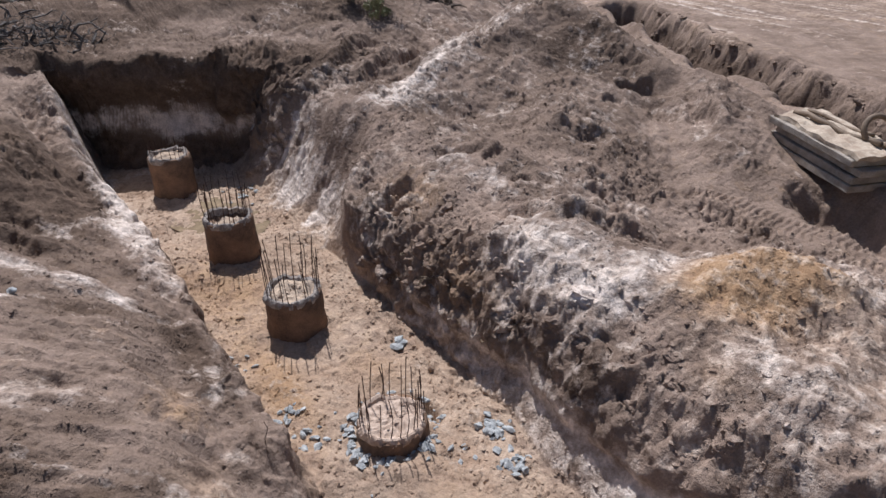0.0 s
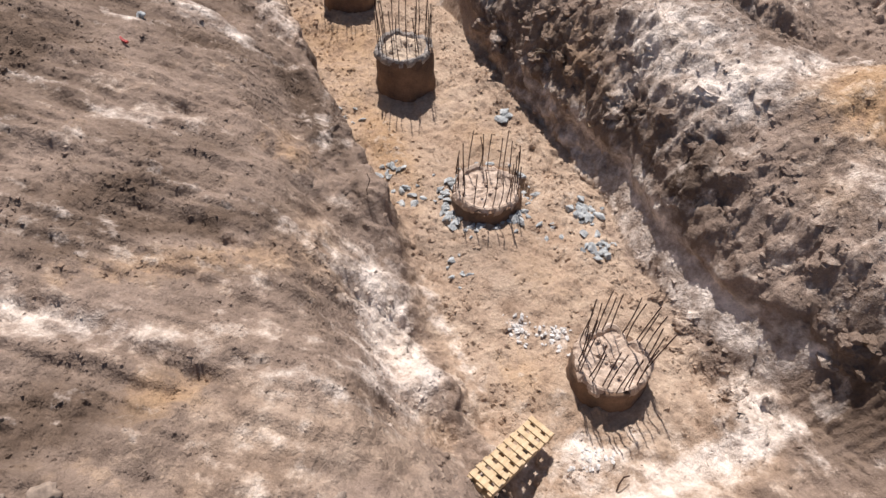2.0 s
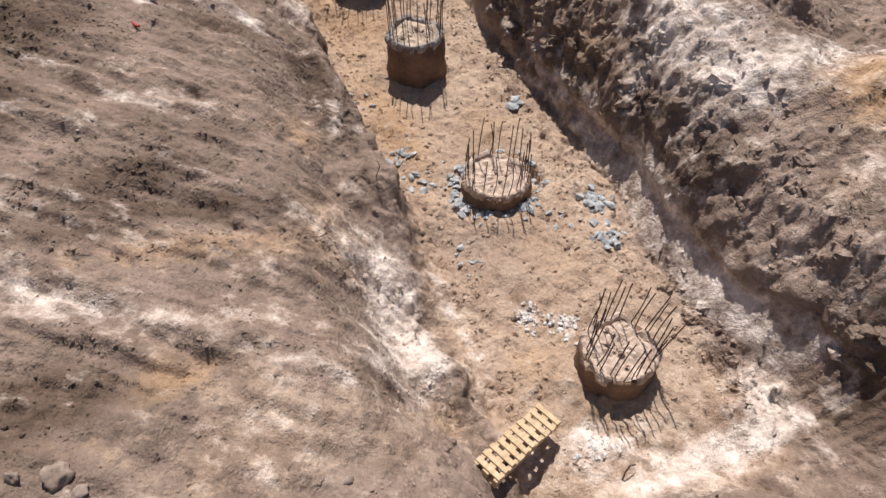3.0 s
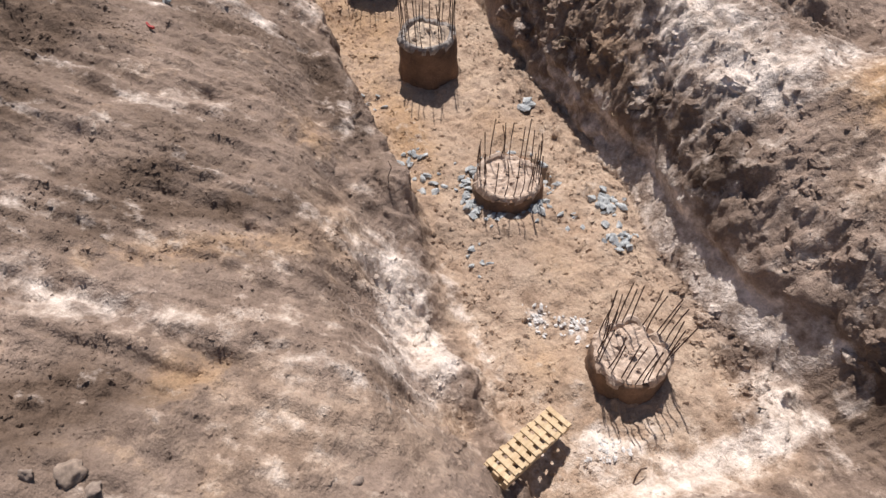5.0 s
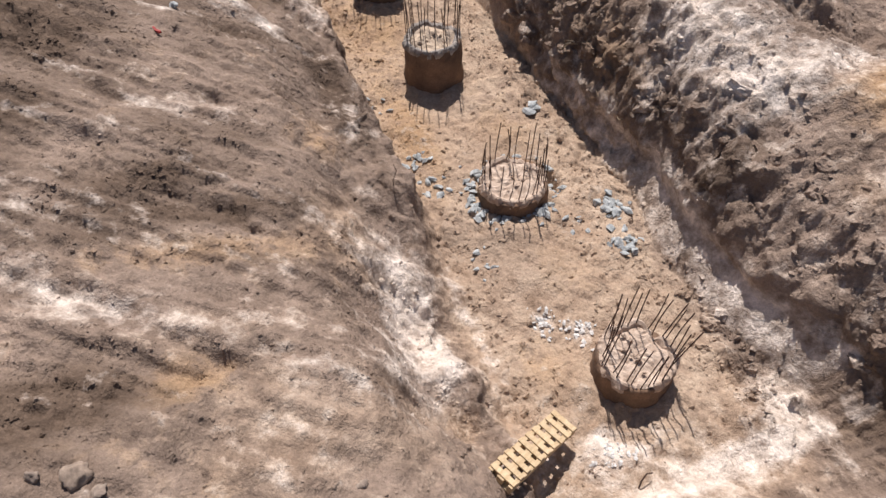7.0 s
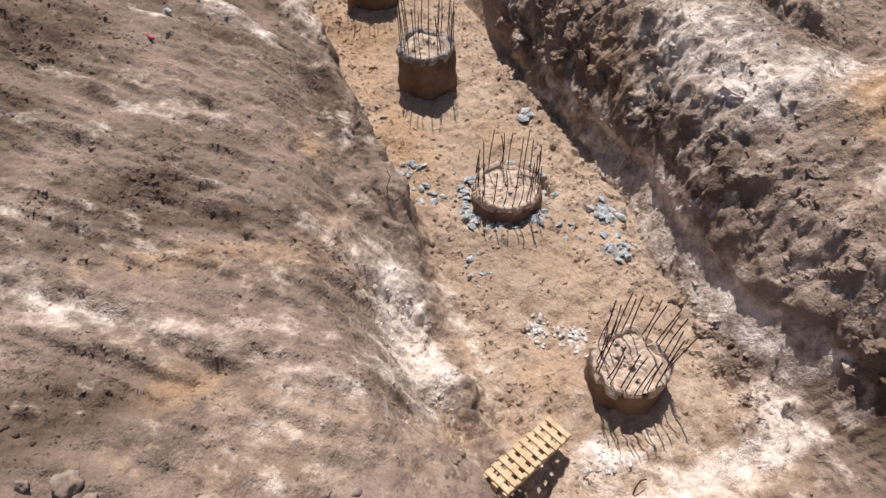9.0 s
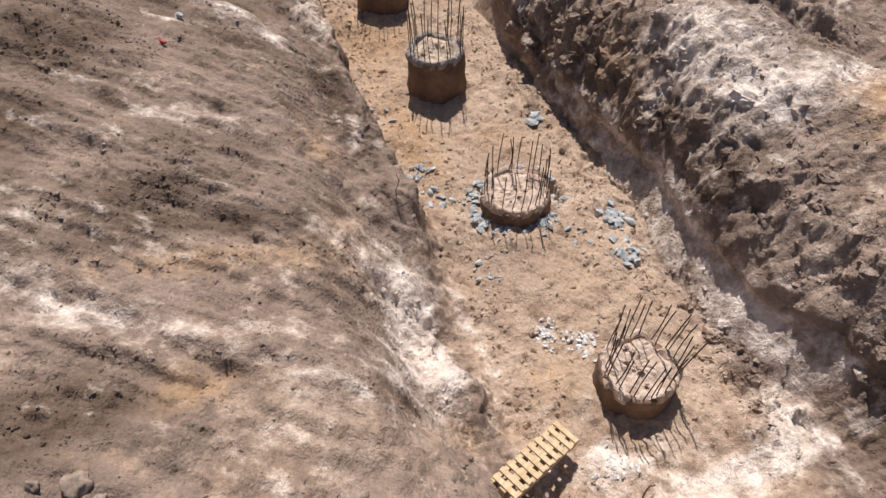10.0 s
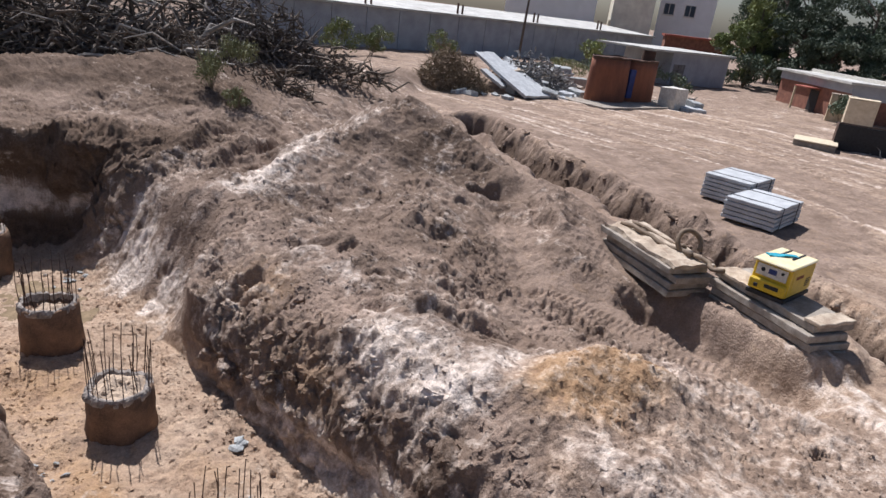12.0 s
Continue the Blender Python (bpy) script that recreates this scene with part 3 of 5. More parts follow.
    pale = pale + (0.55 + 0.9 * fbm(0.8 * x - 0.6 * y, 0.1 * (0.6 * x + 0.8 * y), 0.5, 3, 0.6, 73)) * np.exp(-((d + 0.03 * n2) / 0.42) ** 2) - 0.14 * step(2.5, 3.0, mound) + 0.08 * step(3.2, 3.8, mound) * step(30, 26, y)
    # rut crests made paler, here and in tan, to paint the light they catch
    pale = pale + yard * (-0.20 + 0.45 * np.clip(1.6 * ruts, -0.8, 1) + 0.50 * np.clip(2.2 * thin, -1, 1))
    pale = pale - 0.7 * gro - 0.40 * np.exp(-((dt - 1.1) / 0.9) ** 2) - 0.14 * yard * step(36, 27, v)
    orange = 0.10 + 0.20 * n3 + 0.08 * n2
    for p in ((3.7, 7.5, 0.85, 0.85, 1.05), (3.4, 8.5, 0.6, 0.6, 0.6), (4.50, -0.6, 0.22, 1.2, 0.42), (3.05, -1.1, 0.20, 0.45, 0.62), (6.4, 0.6, 0.4, 0.4, 0.4), (2.7, 1.0, 0.3, 0.3, 0.5), (6.9, 5.2, 1.2, 0.3, 0.45), (9.4, 5.8, 1.0, 0.5, 0.4), (2.9, 6.0, 0.6, 0.3, 0.3), (7.8, 2.2, 1.4, 0.4, 0.68), (11.0, 2.4, 1.4, 0.8, 0.58), (7.4, 3.7, 1.2, 0.5, 0.30), (4.6, 3.3, 0.7, 0.4, 0.25), (3.2, 2.3, 0.4, 0.35, 0.35)):
        orange = orange + patch(*p)
    tan = (0.80 + 0.35 * n3) * inside * step(0.40, 0.2, z) * (1 - 0.7 * toe / 1.2) * (1 - 0.6 * ramp * step(4.2, 4.6, v)) + 0.38 * yard + 0.35 * yard * np.clip(1.5 * ruts, -1, 1)
    tan = tan + patch(2.4, -0.1, 0.7, 1.5, 0.60) + patch(5.0, 0.6, 0.6, 0.5, 0.65) + patch(4.5, -0.5, 0.28, 1.5, 0.45) + patch(3.6, -0.6, 0.3, 1.3, 0.35)
    pale = pale + patch(13.3, 5.3, 1.9, 0.55, 1.0) * np.clip(0.4 + 2.2 * washed, -0.3, 1.3)
    # end wall and its overhang: dark topsoil, deepened to paint the wall's shade
    # far left, x below -8: dark soil together with painted tree shade
    # mound term: the mounds' shade side put into the soil colour
    # right wall above its foot: dark topsoil plus painted shade of hollows under the lip
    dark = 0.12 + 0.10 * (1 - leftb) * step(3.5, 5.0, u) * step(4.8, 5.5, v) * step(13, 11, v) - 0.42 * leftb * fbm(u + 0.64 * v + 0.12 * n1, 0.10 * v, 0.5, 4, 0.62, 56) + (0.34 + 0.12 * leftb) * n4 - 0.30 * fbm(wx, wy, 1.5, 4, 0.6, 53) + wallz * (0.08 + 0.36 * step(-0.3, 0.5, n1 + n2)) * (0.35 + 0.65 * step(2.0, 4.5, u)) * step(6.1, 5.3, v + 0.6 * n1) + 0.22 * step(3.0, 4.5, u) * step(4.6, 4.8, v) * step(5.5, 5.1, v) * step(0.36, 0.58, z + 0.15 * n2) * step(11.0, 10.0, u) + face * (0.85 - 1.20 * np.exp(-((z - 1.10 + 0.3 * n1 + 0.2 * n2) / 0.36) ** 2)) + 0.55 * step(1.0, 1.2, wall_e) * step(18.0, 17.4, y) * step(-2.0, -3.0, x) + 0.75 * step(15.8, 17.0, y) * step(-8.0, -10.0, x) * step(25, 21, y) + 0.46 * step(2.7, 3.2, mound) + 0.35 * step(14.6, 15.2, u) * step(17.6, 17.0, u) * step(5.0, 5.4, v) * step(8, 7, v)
    dark = dark + 0.17 * step(6.3, 8.0, v) * step(1.5, 1.9, z) * step(3.0, 4.5, u) + 0.10 * n2 * inside + 0.16 * leftb * step(5.0, 6.5, u) * step(0.5, -0.5, v)
    tan = tan + 0.45 * step(4.2, 2.4, u + 0.5 * n1) * step(5.9, 6.8, v) - 0.25 * yard * step(36, 27, v)
    pale = pale + 0.14 * step(4.2, 2.4, u + 0.5 * n1) * step(5.9, 6.8, v)
    dark = dark - 0.5 * np.exp(-(((x - 4.3) / 1.0) ** 2 + ((y - 7.5) / 0.9) ** 2))
    dark = dark - patch(4.7, 0.8, 0.8, 0.6, 0.5)
    # dark earth patches; over the bank's clod clusters they also paint the clods' shadows
    for p in ((13.9, -0.6, 1.3, 1.7, 0.85), (5.05, -0.7, 0.22, 1.2, 0.85), (6.6, -2.4, 0.4, 0.5, 0.6), (5.60, -1.3, 0.35, 0.75, 0.80), (3.02, -2.15, 0.32, 0.65, 1.05), (7.9, 1.10, 1.5, 0.26, 0.95), (8.3, -2.2, 0.6, 0.6, 0.85), (6.2, -0.4, 0.22, 0.7, 0.3), (4.75, -1.9, 0.12, 0.5, 0.5), (8.5, 0.1, 0.3, 0.5, 0.55), (4.9, 1.30, 0.4, 0.12, 0.3), (6.6, 1.35, 1.0, 0.12, 0.4), (1.2, 5.35, 0.55, 0.55, 0.8), (9.0, -1.5, 0.8, 0.8, 0.3)):
        dark = dark + patch(*p)
    behind = step(1.3, 0.5, v) * step(8.4, 9.2, u - dl + 0.5 * n1) * step(17.0, 15.0, u)
    dark = dark + 0.42 * behind
    pale = pale - 0.20 * behind + 0.50 * np.exp(-((u - dl - 8.0 + 0.5 * n1) / 0.28) ** 2) * step(0.3, 1.0, dl) * step(5.5, 4.5, dl)
    # the cut term darkens the narrow trench's bottom, painting the shade down there
    # the patch by x 4, y 18 paints the shaded front of the spoil peak
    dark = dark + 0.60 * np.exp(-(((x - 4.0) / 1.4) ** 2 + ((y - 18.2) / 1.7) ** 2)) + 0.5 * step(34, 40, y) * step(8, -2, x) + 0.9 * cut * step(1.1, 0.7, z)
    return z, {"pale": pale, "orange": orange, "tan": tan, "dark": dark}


def shoved(x, y, z):
    """Sideways give of the steep faces, which lets lips hang over and clumps stand out."""
    u, v = -0.57 * x + 0.82 * y, 0.82 * x + 0.57 * y
    n1, n2 = fbm(x, y, 2.4, 4, 0.5, 3), fbm(x, y, 0.8, 4, 0.55, 11)
    on = step(4.35, 4.75, v) * step(5.9, 5.3, v) * step(11.0, 9.5, u) * step(0.6, 1.6, u) * (1 - 0.25 * step(6.0, 3.5, u))
    tall = step(6.0, 4.5, u)
    dv = on * (0.02 - 0.12 * step(0.40, 0.75, z) + 0.22 * (1 - tall * step(0.7, 0.45, z)) * fbm(u, 1.2 * z, 0.55, 5, 0.66, 61))
    onc = step(4.5, 4.9, v) * step(7.0, 6.2, v) * step(14.6, 15.2, u) * step(17.6, 17.0, u)
    dv = dv + onc * (0.35 * fbm(u, 1.1 * z, 0.9, 5, 0.55, 71) - 0.30 * step(0.6, 1.6, z))
    onl = step(2.0, 1.7, v) * step(1.0, 1.3, v) * step(17, 15, u) * step(1.2, 2.0, u)
    dv = dv + onl * 0.10 * fbm(u, 1.5 * z, 0.5, 3, 0.6, 63)
    one = step(16.2, 16.5, y) * step(17.9, 17.3, y) * step(-2.6, -3.6, x) * step(-11.4, -10.4, x)
    dn = one * (0.15 - 0.42 * step(1.4, 2.4, z) + 0.26 * fbm(x, 1.2 * z, 0.9, 4, 0.55, 65))
    du = np.zeros_like(x)
    dt = np.full_like(x, 99.0)
    for (ax, ay), (bx, by) in zip(TRENCH_2, TRENCH_2[1:]):
        dt = np.minimum(dt, seg_dist(x, y, ax, ay, bx, by)[0])
    on2 = step(1.6, 1.1, dt) * step(0.2, 0.6, dt)
    dv = dv + on2 * 0.09 * fbm(u, 1.6 * z, 0.7, 4, 0.6, 67)
    du = du + on2 * 0.08 * fbm(v, 1.6 * z, 0.7, 4, 0.6, 69)
    return x - 0.5716 * du + 0.8222 * dv, y + 0.8222 * du + 0.5716 * dv + dn


def lines(lo, spans, hi, grow):
    """Grid lines with an even pitch in each span (from, to, pitch), widening outwards beyond them."""
    c = []
    for a, b, s in spans:
        c += list(np.arange(a, b - 0.3 * s, s))
    s, p = spans[-1][2], spans[-1][1]
    while p < hi:
        c.append(p)
        s = min(s * grow, 40.0)
        p += s
    s, p, below = spans[0][2], spans[0][0], []
    while p > lo:
        s = min(s * 1.2, 40.0)
        p -= s
        below.append(p)
    return np.array(below[::-1] + c)


def add_deposits_and_shade(me, dep):
    for key, arr in dep.items():
        at = me.attributes.new(key, "FLOAT", "POINT")
        at.data.foreach_set("value", np.ascontiguousarray(arr, dtype=np.float32))


SHEET = {}


def ground_in_strips(x, y, size=20000):
    """ground(), worked through strip by strip."""
    parts = [ground(x[i:i + size], y[i:i + size]) for i in range(0, len(x), size)]
    return np.concatenate([p[0] for p in parts]), {k: np.concatenate([p[1][k] for p in parts]) for k in parts[0][1]}


def build_ground():
    gu = lines(-900, [(0.6, 8.0, 0.029), (8.0, 18.5, 0.042), (18.5, 21.0, 0.05)], 1200, 1.035)
    gv = lines(-900, [(-3.6, 1.1, 0.031), (1.1, 2.0, 0.025), (2.0, 4.4, 0.034), (4.4, 5.0, 0.014), (5.0, 5.7, 0.024), (5.7, 9.0, 0.034), (9.0, 12.0, 0.045), (12.0, 16.0, 0.06), (16.0, 25.0, 0.08), (25.0, 44.0, 0.17)], 1200, 1.05)
    U, V = np.meshgrid(gu, gv)
    X, Y = at_uv(U.ravel(), V.ravel())
    Z, dep = ground_in_strips(X, Y)
    SHEET.update(u=gu, v=gv, z=Z.reshape(len(gv), len(gu)))
    X, Y = shoved(X, Y, Z)
    nx, ny = len(gu), len(gv)
    i = (np.arange(ny - 1)[:, None] * nx + np.arange(nx - 1)[None, :]).ravel()
    quads = np.stack([i, i + nx, i + nx + 1, i + 1], 1)
    me = bpy.data.meshes.new("ground")
    me.vertices.add(nx * ny)
    me.vertices.foreach_set("co", np.stack([X, Y, Z], 1).astype(np.float32).ravel())
    me.loops.add(quads.size)
    me.loops.foreach_set("vertex_index", quads.astype(np.int32).ravel())
    me.polygons.add(len(quads))
    me.polygons.foreach_set("loop_start", (np.arange(len(quads)) * 4).astype(np.int32))
    me.update(calc_edges=True)
    add_deposits_and_shade(me, dep)
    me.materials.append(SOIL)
    me.shade_smooth()
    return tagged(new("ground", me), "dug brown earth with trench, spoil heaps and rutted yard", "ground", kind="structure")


def ground_z(x, y):
    """Height of the built sheet at x, y."""
    u, v = -0.57 * x + 0.82 * y, 0.82 * x + 0.57 * y
    gu, gv, z = SHEET["u"], SHEET["v"], SHEET["z"]
    i, j = int(np.clip(np.searchsorted(gu, u) - 1, 0, len(gu) - 2)), int(np.clip(np.searchsorted(gv, v) - 1, 0, len(gv) - 2))
    a, b = (u - gu[i]) / (gu[i + 1] - gu[i]), (v - gv[j]) / (gv[j + 1] - gv[j])
    return float((z[j, i] * (1 - a) + z[j, i + 1] * a) * (1 - b) + (z[j + 1, i] * (1 - a) + z[j + 1, i + 1] * a) * b)


build_ground()


# ---- loose earth ----
def lump(rng, detail):
    """One angular lump of about unit size: vertices and triangles."""
    bm = bmesh.new()
    bmesh.ops.create_icosphere(bm, subdivisions=detail, radius=1.0)
    sc = [rng.uniform(0.7, 1.2), rng.uniform(0.6, 1.0), rng.uniform(0.45, 0.8)]
    off = Vector((rng.uniform(-50, 50), rng.uniform(-50, 50), 0))
    cuts = [Vector((rng.uniform(-1, 1), rng.uniform(-1, 1), rng.uniform(-1, 1))).normalized() for _ in range(8)]
    for v in bm.verts:
        for c in cuts:
            d = v.co.dot(c) - 0.6
            if d > 0:
                v.co -= c * d
        v.co *= 1 + 0.45 * noise.noise(v.co * 1.3 + off) + 0.3 * noise.noise(v.co * 3.1 + off) + 0.18 * noise.noise(v.co * 7.0 + off)
        v.co = Vector((v.co.x * sc[0], v.co.y * sc[1], v.co.z * sc[2]))
    vs = np.array([v.co[:] for v in bm.verts])
    fs = np.array([[v.index for v in f.verts] for f in bm.faces])
    bm.free()
    return vs, fs


def scatter_clods(name, label, count, region, sizes, seed, detail=1, power=2.5, where=None, sink=0.0):
    """Lumps of earth strewn over a region (x0, y0, x1, y1), in drifts; where(u, v, x, y) may hold them to a strip."""
    rs = np.random.RandomState(seed)
    rng = random.Random(seed)
    kinds = [lump(rng, detail) for _ in range(10)]
    x, y = rs.uniform(region[0], region[2], count * 12), rs.uniform(region[1], region[3], count * 12)
    u, v = -0.57 * x + 0.82 * y, 0.82 * x + 0.57 * y
    chance = 0.10 + 0.9 * step(0.5, 0.62, value_noise(x * 0.55, y * 0.55, 45)) + 0.15 * step(4.7, 5.2, v) - 0.3 * step(12, 16, v)
    if where:
        chance = where(u, v, x, y)
    keep = np.where(rs.uniform(0, 1, len(x)) < chance)[0][:count]
    x, y = x[keep], y[keep]
    z, dep = ground_in_strips(x, y)
    x, y = shoved(x, y, z)
    size = sizes[0] + (sizes[1] - sizes[0]) * rs.uniform(0, 1, len(keep)) ** power
    vs, fs, which, base = [], [], [], 0
    for i in range(len(keep)):
        kv, kf = kinds[i % 10]
        a = rs.uniform(0, 6.28)
        ca, sa = math.cos(a), math.sin(a)
        p = kv * size[i]
        vs.append(np.stack([p[:, 0] * ca - p[:, 1] * sa + x[i], p[:, 0] * sa + p[:, 1] * ca + y[i], p[:, 2] + z[i] - sink * size[i]], 1))
        fs.append(kf + base)
        which.append(np.full(len(kv), i))
        base += len(kv)
    vs, fs, which = np.concatenate(vs), np.concatenate(fs), np.concatenate(which)
    ob = mesh_part(name, vs.tolist(), fs.tolist(), SOIL)
    add_deposits_and_shade(ob.data, {k2: a2[which] for k2, a2 in dep.items()})
    return tagged(ob, label, "earth clods", kind="stuff")


def along_wall(u, v, x, y):
    near = step(6.5, 5.5, u)
    return step(4.75 + 0.5 * near, 4.9 + 0.5 * near, v) * step(6.2, 5.2 + 0.3 * near, v) * step(0.8, 1.6, u) * step(11.0, 10.0, u)


def along_narrow_trench(u, v, x, y):
    d = np.full_like(x, 99.0)
    for (ax, ay), (bx, by) in zip(TRENCH_2, TRENCH_2[1:]):
        d = np.minimum(d, seg_dist(x, y, ax, ay, bx, by)[0])
    return step(2.0, 1.2, d)


def on_floor(u, v, x, y):
    return step(1.7, 1.9, v) * step(4.8, 4.5, v) * step(1.5, 2.0, u) * step(17.5, 17.0, u) * (0.25 + 0.75 * np.maximum(step(2.6, 2.1, v), step(3.8, 4.2, v)))


def on_bank(u, v, x, y):
    return step(1.4, 1.0, v) * (0.05 + 0.95 * step(0.52, 0.60, value_noise(x * 0.9, y * 0.9, 91)) * step(0.45, 0.6, value_noise(x * 3.0, y * 3.0, 92)))


def on_rough_bank(u, v, x, y):
    far = patch_of(u, v, 5.5, -1.3, 0.6, 1.0) + patch_of(u, v, 3.0, -2.1, 0.4, 0.7) + patch_of(u, v, 8.2, -2.2, 0.6, 0.6) + patch_of(u, v, 4.5, -0.8, 0.35, 1.3, 0.6) + patch_of(u, v, 8.5, 0.2, 0.5, 0.8, 0.6) + patch_of(u, v, 4.3, 0.9, 1.5, 0.4, 0.5)
    return step(1.4, 1.0, v) * np.clip(far + 0.06, 0, 1) * (0.15 + 0.85 * step(0.45, 0.6, value_noise(x * 2.5, y * 2.5, 94)))


def below_wall(u, v, x, y):
    return step(4.0, 4.3, v) * step(4.75, 4.6, v) * step(1.5, 1.9, u) * step(4.6, 3.6, u)


def on_spoil(u, v, x, y):
    return step(5.0, 5.4, v) * step(11.5, 10.0, v) * (0.12 + 0.88 * step(0.48, 0.62, value_noise(x * 1.4, y * 1.4, 96)))


def on_heap(u, v, x, y):
    return np.exp(-(((x - 4.5) / 0.8) ** 2 + ((y - 7.4) / 0.7) ** 2))


scatter_clods("earth_clod", "small brown clods of earth strewn over the diggings", 24000, (-8.5, 0.6, 10.0, 20.0), (0.008, 0.034), 5, 1, 3.0, None, 0.3)
scatter_clods("earth_clod", "larger dry lumps of dug earth on the heaps", 500, (-8.5, 0.6, 12.0, 22.0), (0.03, 0.10), 6, 2, 4.0, None, 0.3)
scatter_clods("earth_clod", "dry brown clods and crumbs thick on the spoil heaps", 9000, (-3.0, 3.0, 9.0, 21.0), (0.012, 0.06), 16, 1, 2.6, on_spoil, 0.35)
scatter_clods("earth_clod", "clumps of dark earth hanging on the trench wall", 330, (-6.0, 2.0, 6.0, 14.0), (0.04, 0.20), 7, 3, 2.5, along_wall, 0.45)
scatter_clods("earth_clod", "grey-brown lumps along the narrow trench", 800, (7.0, 8.0, 14.0, 33.0), (0.03, 0.22), 8, 2, 2.5, along_narrow_trench, 0.3)
scatter_clods("earth_clod", "sandy clods on the trodden trench floor", 9000, (-9.0, 2.0, 4.0, 18.0), (0.008, 0.075), 9, 1, 3.2, on_floor, 0.25)
scatter_clods("earth_clod", "crumbled earth in drifts on the long bank", 7500, (-7.5, 0.6, 0.8, 11.0), (0.008, 0.036), 12, 1, 2.5, on_bank, 0.3)
scatter_clods("earth_clod", "broken brown clods lying in clusters on the long bank", 2600, (-7.5, 0.6, 0.8, 11.0), (0.012, 0.055), 13, 2, 3.0, on_rough_bank, 0.45)
scatter_clods("earth_clod", "pale sandy lumps fallen at the foot of the near wall", 70, (1.0, 3.0, 4.0, 7.0), (0.02, 0.12), 14, 3, 2.2, below_wall, 0.2)
scatter_clods("earth_clod", "orange sandy crumbs on the small heap", 700, (3.0, 6.0, 6.5, 9.0), (0.010, 0.045), 10, 1, 2.0, on_heap, 0.4)


# ---- piles in the trench ----
def ring_mesh(profile, n, jitter, seed):
    """A turned shape from (radius, height, roughness) rows, open at the bottom, closed by the last ring."""
    bm = bmesh.new()
    rings = []
    for r, z, k in profile:
        ring = []
        for i in range(n):
            a = 2 * math.pi * i / n
            q = Vector((math.cos(a) * 1.7, math.sin(a) * 1.7, z * 2.2 + seed))
            e = noise.noise(q) + 0.6 * noise.noise(q * 3.1) + 0.2 * noise.noise(q * 7.3)
            rr = r + jitter * 0.35 * e
            ring.append(bm.verts.new((rr * math.cos(a), rr * math.sin(a), z + k * e)))
        rings.append(ring)
    for a, c in zip(rings, rings[1:]):
        for i in range(n):
            bm.faces.new((a[i], a[(i + 1) % n], c[(i + 1) % n], c[i]))
    bm.faces.new(rings[-1])
    return bm


def pile(u, v, radius, height, bars, bar_len, recess, splay, seed, label, lean=(0, 0), core="core", kink=0.05):
    x, y = at_uv(u, v)
    rng = random.Random(seed)
    t = thing("concrete_pile", pose(x, y, 0.0), label, "concrete pile", "bored piles in the trench")
    part("shaft", ring_mesh([(radius * 1.06, -0.35, 0), (radius * 1.05, 0.0, 0), (radius * 1.01, height * 0.25, 0.01), (radius, height * 0.5, 0.02), (radius * 1.0, height * 0.75, 0.03), (radius * 0.98, height - 0.07, 0.04), (radius * 0.92, height - 0.05, 0.05), (radius * 0.5, height - recess - 0.12, 0.0)], 72, 0.10, seed), M["pile"], t, "rust-stained brown concrete shaft", True)
    inner = radius * 0.80
    part("broken_rim", ring_mesh([(radius * 0.96, height - 0.15, 0.03), (radius * 0.99, height - 0.09, 0.05), (radius * 0.97, height - 0.05, 0.06), (radius * 0.93, height - 0.02, 0.07), (radius * 0.88, height - 0.01, 0.07), (inner, height - 0.03, 0.06), (inner * 0.92, height - recess - 0.06, 0.03), (inner * 0.5, height - recess - 0.10, 0.03)], 110, 0.16, seed + 3), M["core_pale" if core == "core_pale" else "rim"], t, "crumbled concrete rim")
    bm = ring_mesh([(inner * f, height - recess - 0.05 * f * f, 0.0) for f in (1.12, 1.0, 0.88, 0.76, 0.64, 0.52, 0.40, 0.28, 0.16, 0.04)], 56, 0.06, seed + 7)
    for vt in bm.verts:
        q = vt.co * 4.0 + Vector((seed * 7.1, 0, 0))
        vt.co.z += 0.07 * noise.noise(q) + 0.05 * abs(noise.noise(q * 2.3)) + 0.02 * noise.noise(q * 6.0)
    part("core", bm, M[core], t, "rough broken concrete inside the rim")
    for i in range(bars):
        a = 2 * math.pi * (i + rng.uniform(-0.28, 0.28)) / bars
        r0 = radius * rng.uniform(0.80, 0.90)
        ln = bar_len * rng.uniform(0.80, 1.10)
        sx, sy = splay * rng.uniform(-0.3, 1.0) * math.cos(a) + rng.uniform(-0.07, 0.07) + lean[0], splay * rng.uniform(-0.3, 1.0) * math.sin(a) + rng.uniform(-0.07, 0.07) + lean[1]
        b0 = Vector((r0 * math.cos(a), r0 * math.sin(a), height - 0.2))
        bend, turn = rng.uniform(-kink, kink), rng.uniform(0, 6.28)
        pts = []
        for k in range(6):
            f = k / 5
            w = bend * math.sin(f * 3.1)
            pts.append(b0 + Vector((sx * f * ln + w * math.cos(turn), sy * f * ln + w * math.sin(turn), f * (ln + 0.2))))
        part("rebar", add_tube(bmesh.new(), pts, 0.0075, 6), M["rebar"], t)
    for i in range(6):
        a, r = rng.uniform(0, 6.28), inner * rng.uniform(0.15, 0.8)
        kv, kf = lump(rng, 2)
        ob = mesh_part("loose_piece", (kv * rng.uniform(0.02, 0.05)).tolist(), kf.tolist(), M[core], t)
        ob.location = (r * math.cos(a), r * math.sin(a), height - recess + 0.02)
    return t


pile(16.2, 2.92, 0.50, 1.0, 17, 0.26, 0.06, 0.10, 1, "rusty brown concrete pile with short cut bars near the end wall")
pile(12.2, 3.05, 0.50, 0.92, 22, 0.72, 0.20, 0.06, 2, "brown concrete pile with a cage of rusty bars beside a puddle")
